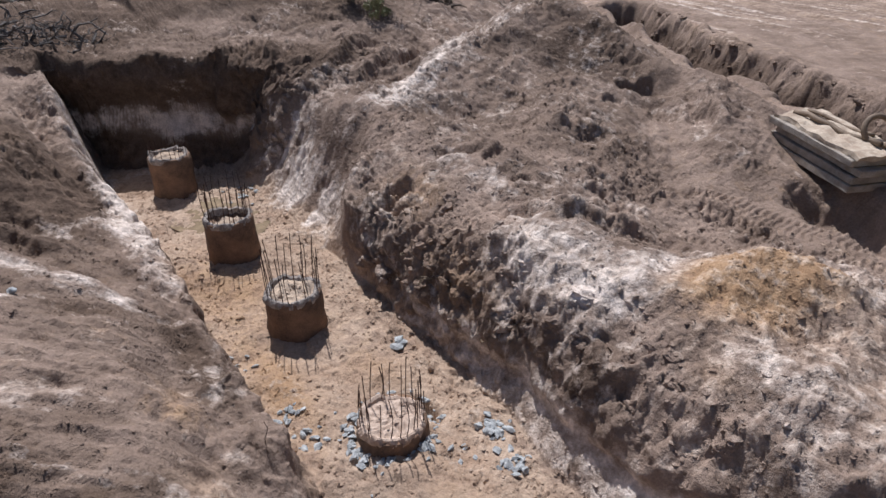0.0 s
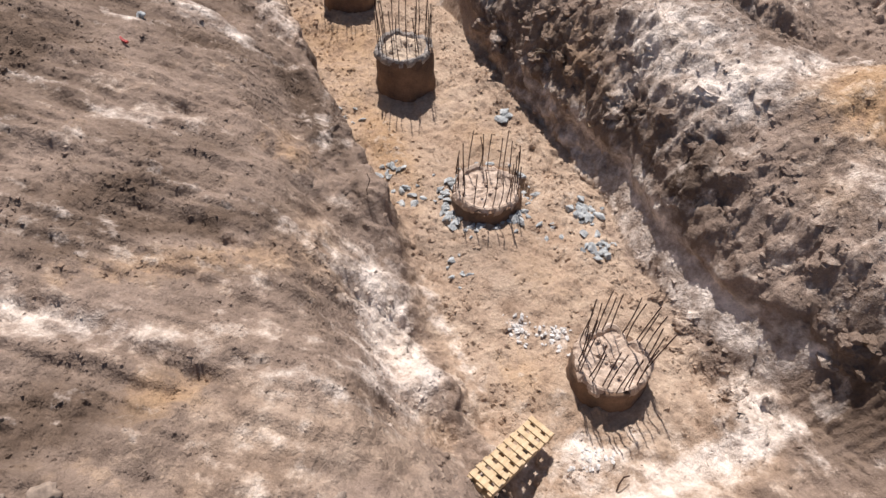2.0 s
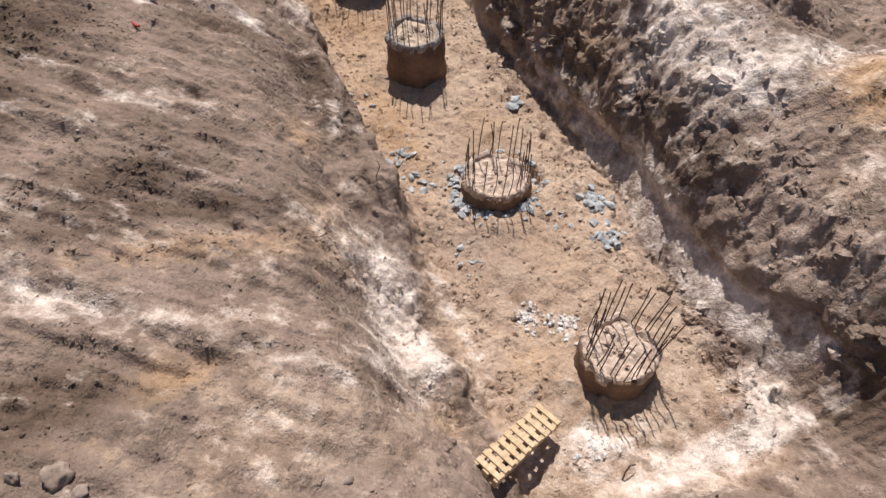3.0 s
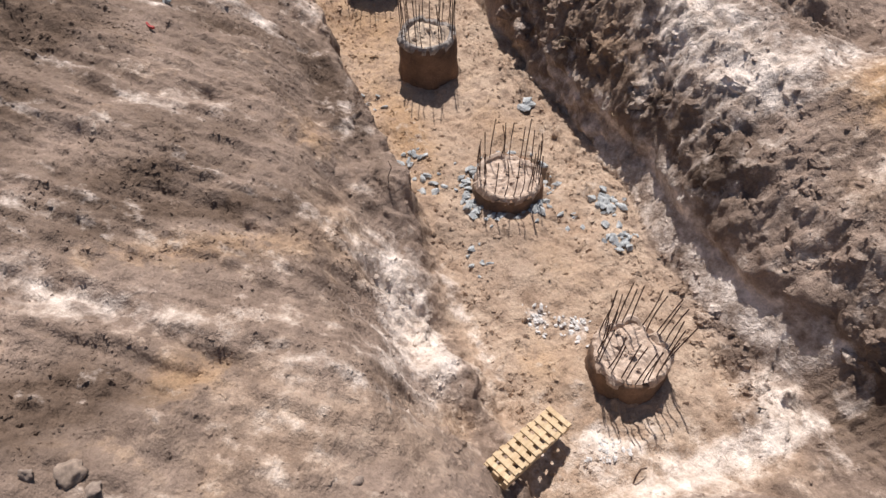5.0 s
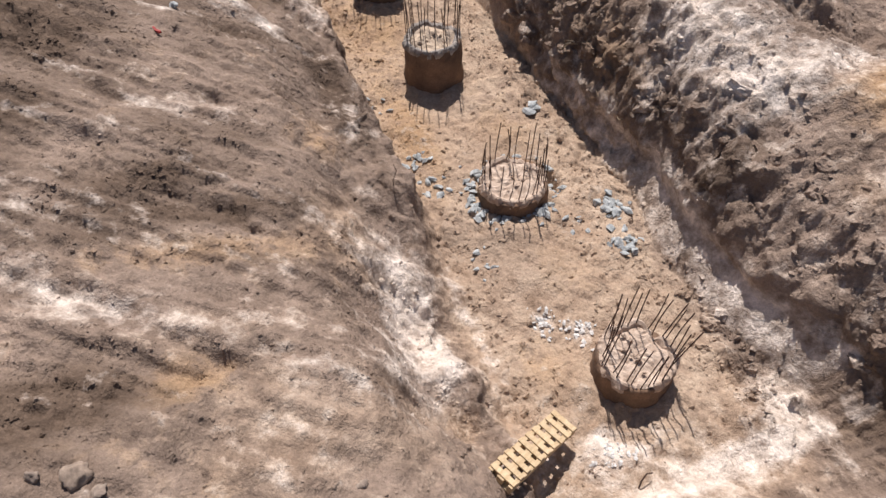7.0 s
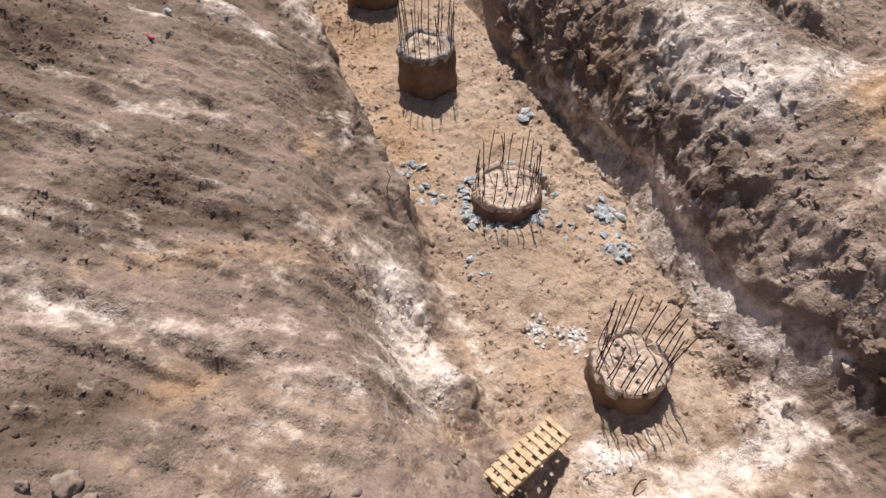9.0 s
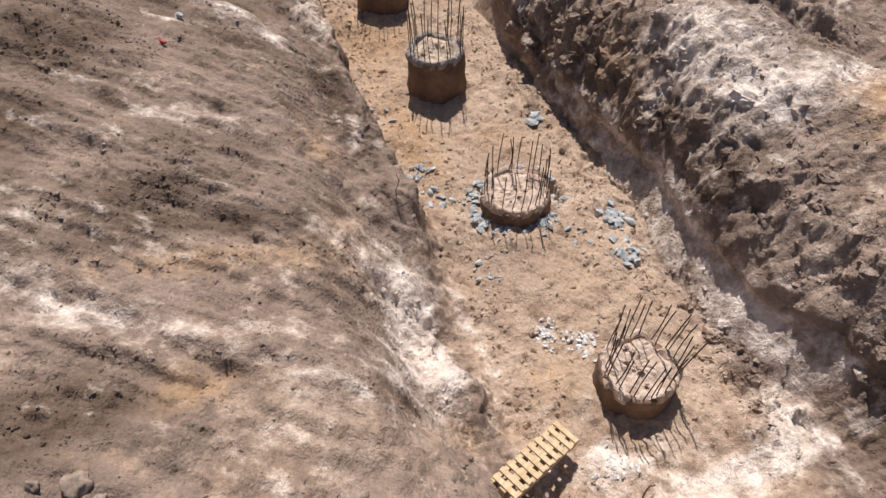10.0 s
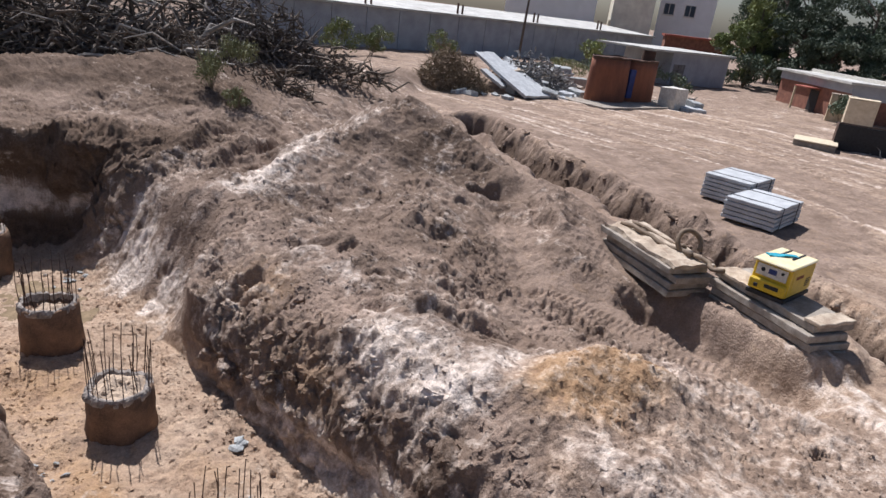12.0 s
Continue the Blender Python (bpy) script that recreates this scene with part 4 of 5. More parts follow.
pile(9.14, 3.12, 0.50, 0.74, 22, 0.78, 0.04, 0.06, 3, "brown concrete pile with grey broken rim and tall rusty bars")
pile(5.94, 3.18, 0.50, 0.28, 23, 0.66, 0.03, 0.05, 4, "low concrete pile ringed by grey rubble with tall rusty bars", (0.03, 0.03), "core_pale", 0.07)
pile(2.75, 3.24, 0.455, 0.36, 27, 0.66, 0.02, 0.10, 5, "low concrete pile with leaning rusty bars at the trench's near end", (0.10, 0.06), "core_pale", 0.04)


# ---- rubble round the piles ----
def rubble(u, v, spread, count, sizes, seed, label, mat="rubble"):
    rng = random.Random(seed)
    for i in range(count):
        uu, vv = u + rng.gauss(0, spread), v + rng.gauss(0, spread)
        x, y = at_uv(uu, vv)
        s = rng.uniform(*sizes)
        bm = bmesh.new()
        bmesh.ops.create_icosphere(bm, subdivisions=2, radius=1.0)
        off = Vector((rng.uniform(-40, 40), rng.uniform(-40, 40), 3))
        cuts = [Vector((rng.uniform(-1, 1), rng.uniform(-1, 1), rng.uniform(-1, 1))).normalized() for _ in range(13)]
        for vt in bm.verts:
            for c in cuts:
                d = vt.co.dot(c) - 0.5
                if d > 0:
                    vt.co -= c * d
            vt.co *= 1 + 0.12 * noise.noise(vt.co * 2 + off)
            vt.co = Vector((vt.co.x * s * 1.25, vt.co.y * s * 0.85, vt.co.z * s * 0.6))
        ob = part("concrete_chunk", bm, M[mat])
        ob.matrix_world = pose(x, y, ground_z(x, y) + 0.28 * s, rng.uniform(-15, 15), rng.uniform(-15, 15), rng.uniform(0, 360))
        tagged(ob, label, "concrete chunk", "broken concrete in the trench")


def rubble_ring(u, v, radius, count, a0, a1, sizes, seed, label):
    rng = random.Random(seed)
    for i in range(count):
        a = radians(rng.uniform(a0, a1))
        r = radius + abs(rng.gauss(0, 0.10))
        rubble(u + r * math.cos(a), v + r * math.sin(a), 0.03, 1, sizes, seed * 100 + i, label)


rubble(5.15, 4.35, 0.11, 24, (0.04, 0.12), 11, "broken grey concrete chunk at the foot of the wall")
rubble(4.45, 4.20, 0.11, 18, (0.04, 0.11), 12, "broken grey concrete chunk at the foot of the wall")
rubble(7.05, 2.02, 0.12, 18, (0.03, 0.10), 13, "grey concrete chunk below the low bank")
rubble(6.5, 2.08, 0.10, 12, (0.03, 0.10), 14, "grey concrete chunk below the low bank")
rubble(7.6, 4.32, 0.08, 4, (0.08, 0.15), 15, "pale grey concrete chunk lying alone")
rubble(3.75, 2.58, 0.10, 40, (0.012, 0.045), 16, "pale chip of broken concrete", "lime")
rubble(3.45, 2.95, 0.09, 34, (0.012, 0.05), 17, "pale chip of broken concrete", "lime")
rubble(1.95, 2.50, 0.11, 34, (0.012, 0.045), 18, "pale chip of broken concrete", "lime")
rubble(4.9, 2.35, 0.14, 9, (0.03, 0.08), 19, "grey concrete chunk on the trench floor")
rubble(5.0, 3.75, 0.12, 5, (0.03, 0.08), 20, "grey concrete chunk on the trench floor")
rubble(8.6, 1.95, 0.14, 8, (0.03, 0.08), 23, "grey concrete chunk below the low bank")
rubble_ring(5.94, 3.18, 0.56, 110, -120, 260, (0.03, 0.10), 21, "grey concrete chunk knocked off the pile")
rubble(15.0, 4.3, 0.25, 14, (0.04, 0.12), 22, "pale concrete chunk behind the pile")


# ---- the timber pallet ----
def pallet():
    long_way = Vector((0.56, 0.92, -0.33)).normalized()
    up = long_way.cross(Vector((-0.85, 0.53, 0.0))).normalized()
    side = up.cross(long_way)
    m = Matrix((long_way, side, up)).transposed().to_4x4()
    t = thing("pallet", Matrix.Translation((0.135, 2.75, 0.36)) @ m, "yellow timber pallet leaning at the foot of the bank", "pallet")
    L, W = 1.14, 0.31
    rng = random.Random(17)
    for i in range(10):
        a = -L / 2 + (i + 0.5) * L / 10
        k = rng.uniform(-0.012, 0.012)
        part("slat", box(a - 0.034, -W / 2 + k, 0.022, a + 0.034, W / 2 + k, 0.042, bevel=0.004), M["timber"], t)
    for c, w in ((-0.128, 0.026), (0.0, 0.040), (0.128, 0.026)):
        part("runner", box(-L / 2, c - w, -0.06, L / 2, c + w, 0.0215, bevel=0.004), M["timber"], t)
    for a in (-0.52, 0.0, 0.52):
        part("bottom_board", box(a - 0.045, -W / 2, -0.084, a + 0.045, W / 2, -0.0605, bevel=0.004), M["timber"], t)


pallet()


# ---- slab stacks ----
def slab_stack(x, y, z, turn, length, width, n, thick, mat, label, group, step_out=0.04, seed=0, spacer=True, name="slab_stack"):
    rng = random.Random(seed)
    t = thing(name, pose(x, y, z, 0, 0, turn), label, "concrete slabs", group)
    for i in range(n):
        dx, dy = rng.uniform(-step_out, step_out), rng.uniform(-step_out, step_out)
        bm = worn(box(-width / 2 + dx, -length / 2 + dy, i * thick + 0.025, width / 2 + dx, length / 2 + dy, (i + 1) * thick, bevel=0.014), 0.020, 4.0, 5)
        part("slab", bm, mat, t)
        if spacer:
            for e in (-0.36, 0.36):
                part("spacer", box(-width / 2 + 0.06, e * length - 0.05, i * thick - 0.005, width / 2 - 0.06, e * length + 0.05, i * thick + 0.026), M["dark_gap"], t)
    return t


slab_stack(8.235, 12.92, 1.38, 8, 2.75, 1.05, 4, 0.175, M["slab"], "stack of old grey concrete slabs caked with sand", "slab stacks beside the narrow trench", 0.10, 3)
slab_stack(9.60, 10.30, 1.38, 8, 2.65, 1.02, 4, 0.175, M["slab"], "stack of old grey concrete slabs carrying a generator", "slab stacks beside the narrow trench", 0.09, 4)
slab_stack(15.2, 18.25, 1.2, -57, 2.35, 1.7, 5, 0.15, M["white_slab"], "strapped stack of pale new concrete slabs in the yard", "pale slab stacks in the yard", 0.015, 5)
slab_stack(16.0, 20.8, 1.2, -57, 2.35, 1.7, 6, 0.15, M["white_slab"], "strapped stack of pale new concrete slabs in the yard", "pale slab stacks in the yard", 0.015, 6)


def strap(x, y, z, turn, width, length, h, at):
    """A dark strap round a stack, across its width."""
    t = thing("strap", pose(x, y, z, 0, 0, turn), "dark band round a stack of pale slabs", "strap", "straps round the slab stacks")
    part("top_band", box(-width / 2 - 0.03, at - 0.022, h + 0.004, width / 2 + 0.03, at + 0.022, h + 0.016), M["black"], t)
    for k in (-width / 2 - 0.03, width / 2 + 0.018):
        part("side_band", box(k, at - 0.022, 0.02, k + 0.012, at + 0.022, h + 0.003), M["black"], t)


for at in (-0.7, 0.7):
    strap(15.2, 18.25, 1.2, -57, 1.7, 2.35, 0.75, at)
    strap(16.0, 20.8, 1.2, -57, 1.7, 2.35, 0.90, at)
ob = part("half_slab", worn(box(-0.48, -0.14, 0.0, 0.54, 0.22, 0.075, bevel=0.012), 0.03, 4, 4), M["slab_top"])
ob.matrix_world = pose(9.80, 9.10, 2.083, 0, 0, 13)
tagged(ob, "broken pale half slab on the end of the stack", "concrete slab")
ob = part("sand_crust", worn(box(-0.5, -0.5, 0.0, 0.1, 0.62, 0.05), 0.04, 4.0, 7), M["slab_top"])
ob.matrix_world = pose(9.5, 11.0, 2.082, 0, 0, 8)
tagged(ob, "crust of pale dried sand on the slab stack", "sand")


def generator():
    t = thing("generator", pose(9.64, 10.46, 2.085, 0, 0, 29), "small yellow enclosed generator with dusty yellow lid standing on slabs", "generator")
    part("skid", box(-0.62, -0.38, 0.0, 0.62, 0.38, 0.09, bevel=0.01), M["black"], t, "black steel skid")
    part("housing", box(-0.56, -0.37, 0.092, 0.60, 0.37, 0.70, bevel=0.03), M["yellow"], t, "yellow painted housing")
    part("lid", worn(box(-0.66, -0.39, 0.702, 0.62, 0.39, 0.755, bevel=0.02), 0.004, 5, 2), M["lid"], t, "dusty pale yellow lid")
    part("apron", box(-0.66, -0.36, 0.12, -0.562, 0.36, 0.36, bevel=0.03), M["yellow"], t, "yellow lower apron below the controls")
    part("control_panel", box(-0.585, -0.30, 0.42, -0.5605, 0.30, 0.66, bevel=0.005), M["white"], t, "pale control panel")
    for y0, z0, r in ((-0.21, 0.58, 0.030), (0.17, 0.55, 0.045)):
        bm = bmesh.new()
        bmesh.ops.create_cone(bm, cap_ends=True, segments=16, radius1=r, radius2=r * 0.85, depth=0.02, matrix=Matrix.Translation((-0.597, y0, z0)) @ Matrix.Rotation(radians(-90), 4, "Y"))
        part("dial", bm, M["black"], t, "dark round dial")
    part("screen", box(-0.592, -0.10, 0.50, -0.5855, 0.06, 0.60), M["blue"], t, "dark little screen")
    part("marking", box(-0.665, -0.24, 0.22, -0.6605, 0.04, 0.30), M["black"], t, "dark plain marking")
    part("filler_cap", box(-0.68, 0.16, 0.18, -0.6605, 0.24, 0.26, bevel=0.01), M["black"], t)
    part("side_door", box(-0.42, -0.378, 0.18, 0.46, -0.3705, 0.62, bevel=0.003), M["yellow"], t)
    part("side_marking", box(-0.30, -0.383, 0.46, 0.05, -0.3785, 0.53), M["rust"], t, "faded reddish plain marking")
    for k in range(4):
        part("vent_slat", box(0.22, -0.384, 0.24 + 0.05 * k, 0.42, -0.3785, 0.265 + 0.05 * k), M["black"], t)
    for y0 in (-0.12, 0.16):
        part("lid_bar", box(-0.05, y0 - 0.015, 0.757, 0.58, y0 + 0.015, 0.775), M["black"], t, "thin dark bar on the lid")
    cl = worn(box(-0.36, -0.10, 0.762, 0.30, 0.06, 0.785), 0.03, 6, 5)
    ob = part("cloth", cl, M["cyan"])
    ob.matrix_world = pose(9.62, 10.56, 2.085, 0, 0, -6)
    tagged(ob, "crumpled cyan cloth lying on the generator lid", "cloth")


generator()


def crust_and_hoses():
    bm = bmesh.new()
    add_box(bm, -0.56, -1.36, 0.0, 0.54, 1.36, 0.10)
    worn(bm, 0.085, 3.5, 11)
    ob = part("sand_crust", bm, M["slab_top"])
    ob.matrix_world = pose(8.235, 12.92, 2.075, 0, 0, 8)
    tagged(ob, "crust of pale dried sand on the slab stack", "sand")
    rng = random.Random(8)
    for i, (x0, y0, x1, y1, r) in enumerate(((7.9, 14.1, 8.6, 12.0, 0.06), (8.2, 14.2, 8.75, 12.5, 0.045), (8.7, 12.0, 8.75, 11.1, 0.055))):
        pts = [Vector((x0 + (x1 - x0) * k / 7 + rng.uniform(-0.06, 0.06), y0 + (y1 - y0) * k / 7, 2.20 + 0.04 * math.sin(k))) for k in range(8)]
        ob = part("suction_hose", add_tube(bmesh.new(), pts, r, 8), M["hose"], None, "", True)
        tagged(ob, "muddy thick hose lying across the slab stack", "hose", "hoses on the slabs")
    pts = [Vector((8.75 + 0.30 * math.cos(a), 12.45 + 0.15 * math.sin(a), 2.24 + 0.26 * math.sin(a) + 0.1)) for a in [k * 0.35 - 0.6 for k in range(16)]]
    ob = part("suction_hose", add_tube(bmesh.new(), pts, 0.06, 8), M["hose"], None, "", True)
    tagged(ob, "muddy hose end coiled up in a loop", "hose", "hoses on the slabs")


crust_and_hoses()


# ---- the yard's far side ----
def tanks():
    t = thing("rusted_tank", pose(23.6, 47.0, YARD, 0, 0, 27), "pair of large rust-orange steel tanks standing upright", "tank")
    part("plinth", worn(box(-5.6, -3.2, -0.2, 5.0, 2.3, 0.12), 0.05, 2, 3), M["slab"], t, "pale concrete plinth")
    for cx, h, mat in ((-1.75, 3.15, "rust"), (1.75, 3.05, "rust")):
        bm = ring_mesh([(2.02, 0.10, 0.0), (2.0, 0.8, 0.0), (1.96, 1.6, 0.0), (1.92, 2.4, 0.0), (1.88, h + 0.05, 0.05), (1.80, h + 0.04, 0.05), (1.78, h - 0.4, 0.0)], 72, 0.10, cx)
        bmesh.ops.transform(bm, matrix=Matrix.Translation((cx, 0, 0)) @ Matrix.Diagonal((1, 0.55, 1, 1)), verts=bm.verts)
        part("shell", bm, M[mat], t, "streaked rust-orange shell", True)
        bm = ring_mesh([(1.90, h + 0.0, 0.03), (1.93, h + 0.14, 0.10), (1.80, h + 0.17, 0.10), (1.76, h + 0.10, 0.03)], 60, 0.12, cx + 5)
        bmesh.ops.transform(bm, matrix=Matrix.Translation((cx, 0, 0)) @ Matrix.Diagonal((1, 0.55, 1, 1)), verts=bm.verts)
        part("top_ring", bm, M["rust_dark"], t, "dark ragged top edge")
    part("patch", worn(box(-0.30, -0.86, 0.4, 0.35, -0.60, 2.5), 0.04, 2.0, 3), M["blue"], t, "faded blue paint patch")
    part("stub_pipe", add_tube(bmesh.new(), [(2.9, 0.2, 0.1), (2.95, 0.2, 2.6), (3.0, 0.2, 3.9)], [0.55, 0.55, 0.5], 14), M["rust_dark"], t, "dark rusty pipe stub")


tanks()


def wall_between(name, x0, y0, x1, y1, height, thick, mat, label, cat, panels):
    L = math.hypot(x1 - x0, y1 - y0)
    t = thing(name, pose(x0, y0, YARD, 0, 0, math.degrees(math.atan2(y1 - y0, x1 - x0))), label, cat)
    for i in range(panels):
        a, b = i * L / panels, (i + 1) * L / panels
        part("wall_panel", box(a + 0.03, -thick / 2, -0.3, b - 0.03, thick / 2, height, bevel=0.03), mat, t)
    return t, L


def garage_row():
    x0, y0, x1, y1 = -9.0, 66.2, 51.0, 94.8
    t, L = wall_between("garage_row", x0, y0, x1, y1, 4.15, 0.35, M["wall_grey"], "long grey concrete garage row with pale sheet roof", "garage", 16)
    m = Matrix.Translation((0, 0.2, 4.3)) @ Matrix.Rotation(radians(4), 4, "X")
    for i in range(16):
        a, b = i * L / 16, (i + 1) * L / 16
        part("roof_sheet", box(a + 0.03, -0.6, 0.0, b - 0.03, 12.0, 0.12, m), M["sheet"], t)
        if i % 3 == 1:
            part("vent_pipe", add_tube(bmesh.new(), [(a, 0.3, 4.2), (a, 0.3, 5.6)], 0.12, 8), M["rust_dark"], t)
            part("vent_pipe", add_tube(bmesh.new(), [(a + 0.7, 0.3, 4.2), (a + 0.7, 0.3, 5.5)], 0.12, 8), M["rust_dark"], t)
    part("eave", box(0, -0.62, 4.17, L, -0.42, 4.36), M["sheet"], t, "pale eave board")


garage_row()


def house(x, y, turn, w, d, h, mat, label, wins, roof):
    t = thing("house", pose(x, y, YARD, 0, 0, turn), label, "house")
    part("wall", box(-w / 2, 0, -0.3, w / 2, d, h), mat, t)
    part("roof", box(-w / 2 - 0.3, -0.3, h + 0.003, w / 2 + 0.3, d + 0.3, h + 0.35), roof, t)
    part("base_course", box(-w / 2 - 0.05, -0.06, -0.3, w / 2 + 0.05, -0.004, 0.8), M["wall_grey"], t, "grey base course")
    for cx, cz in wins:
        fr = part("window", box(cx - 0.95, -0.06, cz, cx + 0.95, -0.003, cz + 2.0, bevel=0.02), M["white"], t)
        for s0, s1 in ((-0.85, -0.05), (0.05, 0.85)):
            part("pane", box(cx + s0, -0.075, cz + 0.12, cx + s1, -0.062, cz + 1.88), M["glass"], fr)
        part("sill", box(cx - 1.05, -0.25, cz - 0.12, cx + 1.05, -0.06, cz - 0.01), M["white"], fr)
    return t


house(42.0, 117.0, -22, 16, 12, 12.0, M["render_white"], "white rendered house behind the garages", [(-5, 8.5), (0, 8.5)], M["sheet"])
house(55.5, 112.0, -22, 7, 12, 12.0, M["render_cream"], "cream rendered house behind the garages", [], M["sheet"])
house(66.0, 112.5, -30, 9.5, 10, 12.0, M["render_white"], "pale house with a white-framed window", [(0.6, 8.0), (-3.0, 8.0)], M["sheet"])
house(58.5, 95.0, -25, 9, 6, 4.6, M["brick"], "low outbuilding with a red sheet roof", [], M["roof_red"])


def low_garage():
    t = thing("low_garage", pose(38.2, 65.6, YARD, 0, 0, 20), "low grey concrete garage with flat sheet roof", "garage")
    part("wall", box(0, 0, -0.3, 9.6, 7.0, 3.4), M["wall_grey"], t)
    part("roof", box(-3.5, -0.5, 3.403, 10.0, 8.3, 3.6), M["sheet"], t, "pale sheet roof")
    part("wall_stain_panel", worn(box(0.4, -0.05, 0.0, 2.2, -0.004, 2.2), 0.01, 1.0, 2), M["junk"], t, "dark stained door panel")


low_garage()


def brick_shed():
    t = thing("brick_shed", pose(48.2, 60.8, YARD, 0, 0, -102.6), "low red brick shed with pale sheet roof and open doorway", "shed")
    part("wall", box(0, 0, -0.3, 12.9, 9.0, 3.1), M["brick"], t)
    part("fascia", box(-0.1, -0.1, 2.35, 12.95, -0.004, 3.1), M["wall_grey"], t, "grey board cladding under the roof")
    part("side_cladding", box(12.904, 0.0, 1.9, 12.98, 9.0, 3.1), M["wall_grey"], t, "grey board cladding under the roof")
    part("roof", box(-0.4, -0.6, 3.103, 13.4, 9.4, 3.3), M["sheet"], t, "pale sheet roof")
    part("roof_edge", box(-0.4, 3.0, 3.303, 13.4, 3.3, 3.6), M["white"], t, "white raised roof edge")
    # black sheet on the solid wall paints the shade within the opening
    part("doorway", box(6.3, -0.03, 0.0, 7.9, -0.004, 1.95), M["black"], t, "dark open doorway")
    part("canopy", box(5.9, -1.5, 2.1, 8.3, -0.11, 2.2), M["roof_red"], t, "rusty canopy over the door")
    for k in (6.0,):
        part("canopy_post", box(k - 0.08, -1.45, -0.2, k + 0.08, -1.3, 2.1), M["board"], t)


brick_shed()


def crate(x, y, turn, w, d, h, mat, label, cat):
    t = thing(cat, pose(x, y, YARD - 0.03, 0, 0, turn), label, cat)
    part("body", worn(box(-w / 2, -d / 2, 0, w / 2, d / 2, h, bevel=0.03), 0.015, 2, 2), mat, t)
    return t


def with_lid(t, w, d, h, mat):
    part("lid", box(-w / 2 - 0.04, -d / 2 - 0.04, h + 0.012, w / 2 + 0.04, d / 2 + 0.04, h + 0.08, bevel=0.01), mat, t)


with_lid(crate(44.2, 47.6, -40, 1.9, 1.2, 2.2, M["board"], "tall dull board crate beside the shed", "crate"), 1.9, 1.2, 2.2, M["oldwood"])
with_lid(crate(41.4, 42.6, -40, 2.0, 1.6, 2.4, M["board_light"], "pale board cabinet standing in the yard", "crate"), 2.0, 1.6, 2.4, M["board_light"])
with_lid(crate(30.3, 33.7, -42, 2.3, 2.3, 0.40, M["slab"], "low square dusty block with pale top in the yard", "block"), 2.3, 2.3, 0.40, M["board_light"])
sk = thing("skip", pose(33.6, 33.2, YARD - 0.02, 0, 0, -40), "black steel skip standing in the yard", "skip")
part("front_plate", worn(box(-1.9, -1.1, 0.0, 1.9, -1.02, 1.6), 0.02, 2, 3), M["black"], sk)
part("back_plate", worn(box(-1.9, 1.02, 0.0, 1.9, 1.1, 1.5), 0.02, 2, 3), M["rust_dark"], sk)
for k in (-1.9, 1.82):
    part("side_plate", box(k, -1.018, 0.0, k + 0.08, 1.018, 1.5), M["rust_dark"], sk)
part("load", worn(box(-1.8, -1.0, 0.05, 1.8, 1.0, 1.15), 0.12, 1.5, 5), M["junk"], sk, "dusty scrap load")


def plank_plate(x0, y0, z0, x1, y1, z1, w, label):
    a, c = Vector((x0, y0, z0)), Vector((x1, y1, z1))
    d = c - a
    q = d.to_track_quat("Y", "Z").to_matrix().to_4x4()
    ob = part("concrete_plate", worn(box(-w / 2, 0, -0.1, w / 2, d.length, 0.1), 0.06, 1.5, 4), M["white_slab"])
    ob.matrix_world = Matrix.Translation(a) @ q
    tagged(ob, label, "concrete plate", "tipped concrete plates")


plank_plate(15.6, 43.6, 1.35, 12.9, 48.6, 3.6, 1.9, "long pale concrete plate tipped against rubble")
plank_plate(16.8, 44.4, 1.35, 14.4, 48.6, 3.1, 1.5, "long pale concrete plate tipped against rubble")
plank_plate(13.7, 44.9, 1.7, 12.4, 46.3, 2.6, 0.8, "broken pale plate piece below the tipped plates")


def stick_heap(name, label, cat, mat, x, y, rx, ry, h, count, length, radius, seed, wild=0.5, up=0.0, lift=0.0):
    """A tangle of crooked sticks heaped on the ground."""
    rng = random.Random(seed)
    base = ground_z(x, y) - 0.3 + lift
    bm = bmesh.new()
    for i in range(count):
        a, r = rng.uniform(0, 6.28), math.sqrt(rng.random())
        px, py = x + rx * r * math.cos(a), y + ry * r * math.sin(a)
        top = h * (1 - r * r) * (0.75 + 0.5 * noise.noise(Vector((px * 0.5, py * 0.5, seed))))
        pz = rng.uniform(0.0, 1.0) ** 0.7 * top + base
        d = Vector((rng.gauss(0, 1), rng.gauss(0, 1), rng.gauss(up, wild))).normalized()
        L, rad = length * rng.uniform(0.3, 1.2), radius * rng.choice((0.35, 0.5, 0.7, 1.0, 1.6))
        bend = Vector((rng.gauss(0, 0.14), rng.gauss(0, 0.14), rng.gauss(0, 0.14))) * L
        bend2 = Vector((rng.gauss(0, 0.1), rng.gauss(0, 0.1), rng.gauss(0, 0.1))) * L
        p0 = Vector((px, py, pz))
        add_tube(bm, [p0, p0 + d * L * 0.35 + bend, p0 + d * L * 0.7 + bend2, p0 + d * L], [rad, rad * 0.8, rad * 0.55, rad * 0.2], 5)
    return tagged(part(name, bm, mat), label, cat, kind="stuff")


stick_heap("brushwood", "great heap of dark roots and bleached branches", "brushwood", M["deadwood"], -10.5, 29.0, 9.5, 2.8, 5.4, 2600, 2.0, 0.065, 31)
stick_heap("brushwood", "great heap of dark roots and bleached branches", "brushwood", M["deadwood"], -3.4, 33.5, 4.6, 2.4, 5.0, 1500, 1.5, 0.05, 36)
stick_heap("brushwood", "long bleached branches lying on the root heap", "brushwood", M["pale_branch"], -9.0, 28.4, 8.5, 2.2, 5.2, 150, 3.0, 0.085, 41, 0.3)
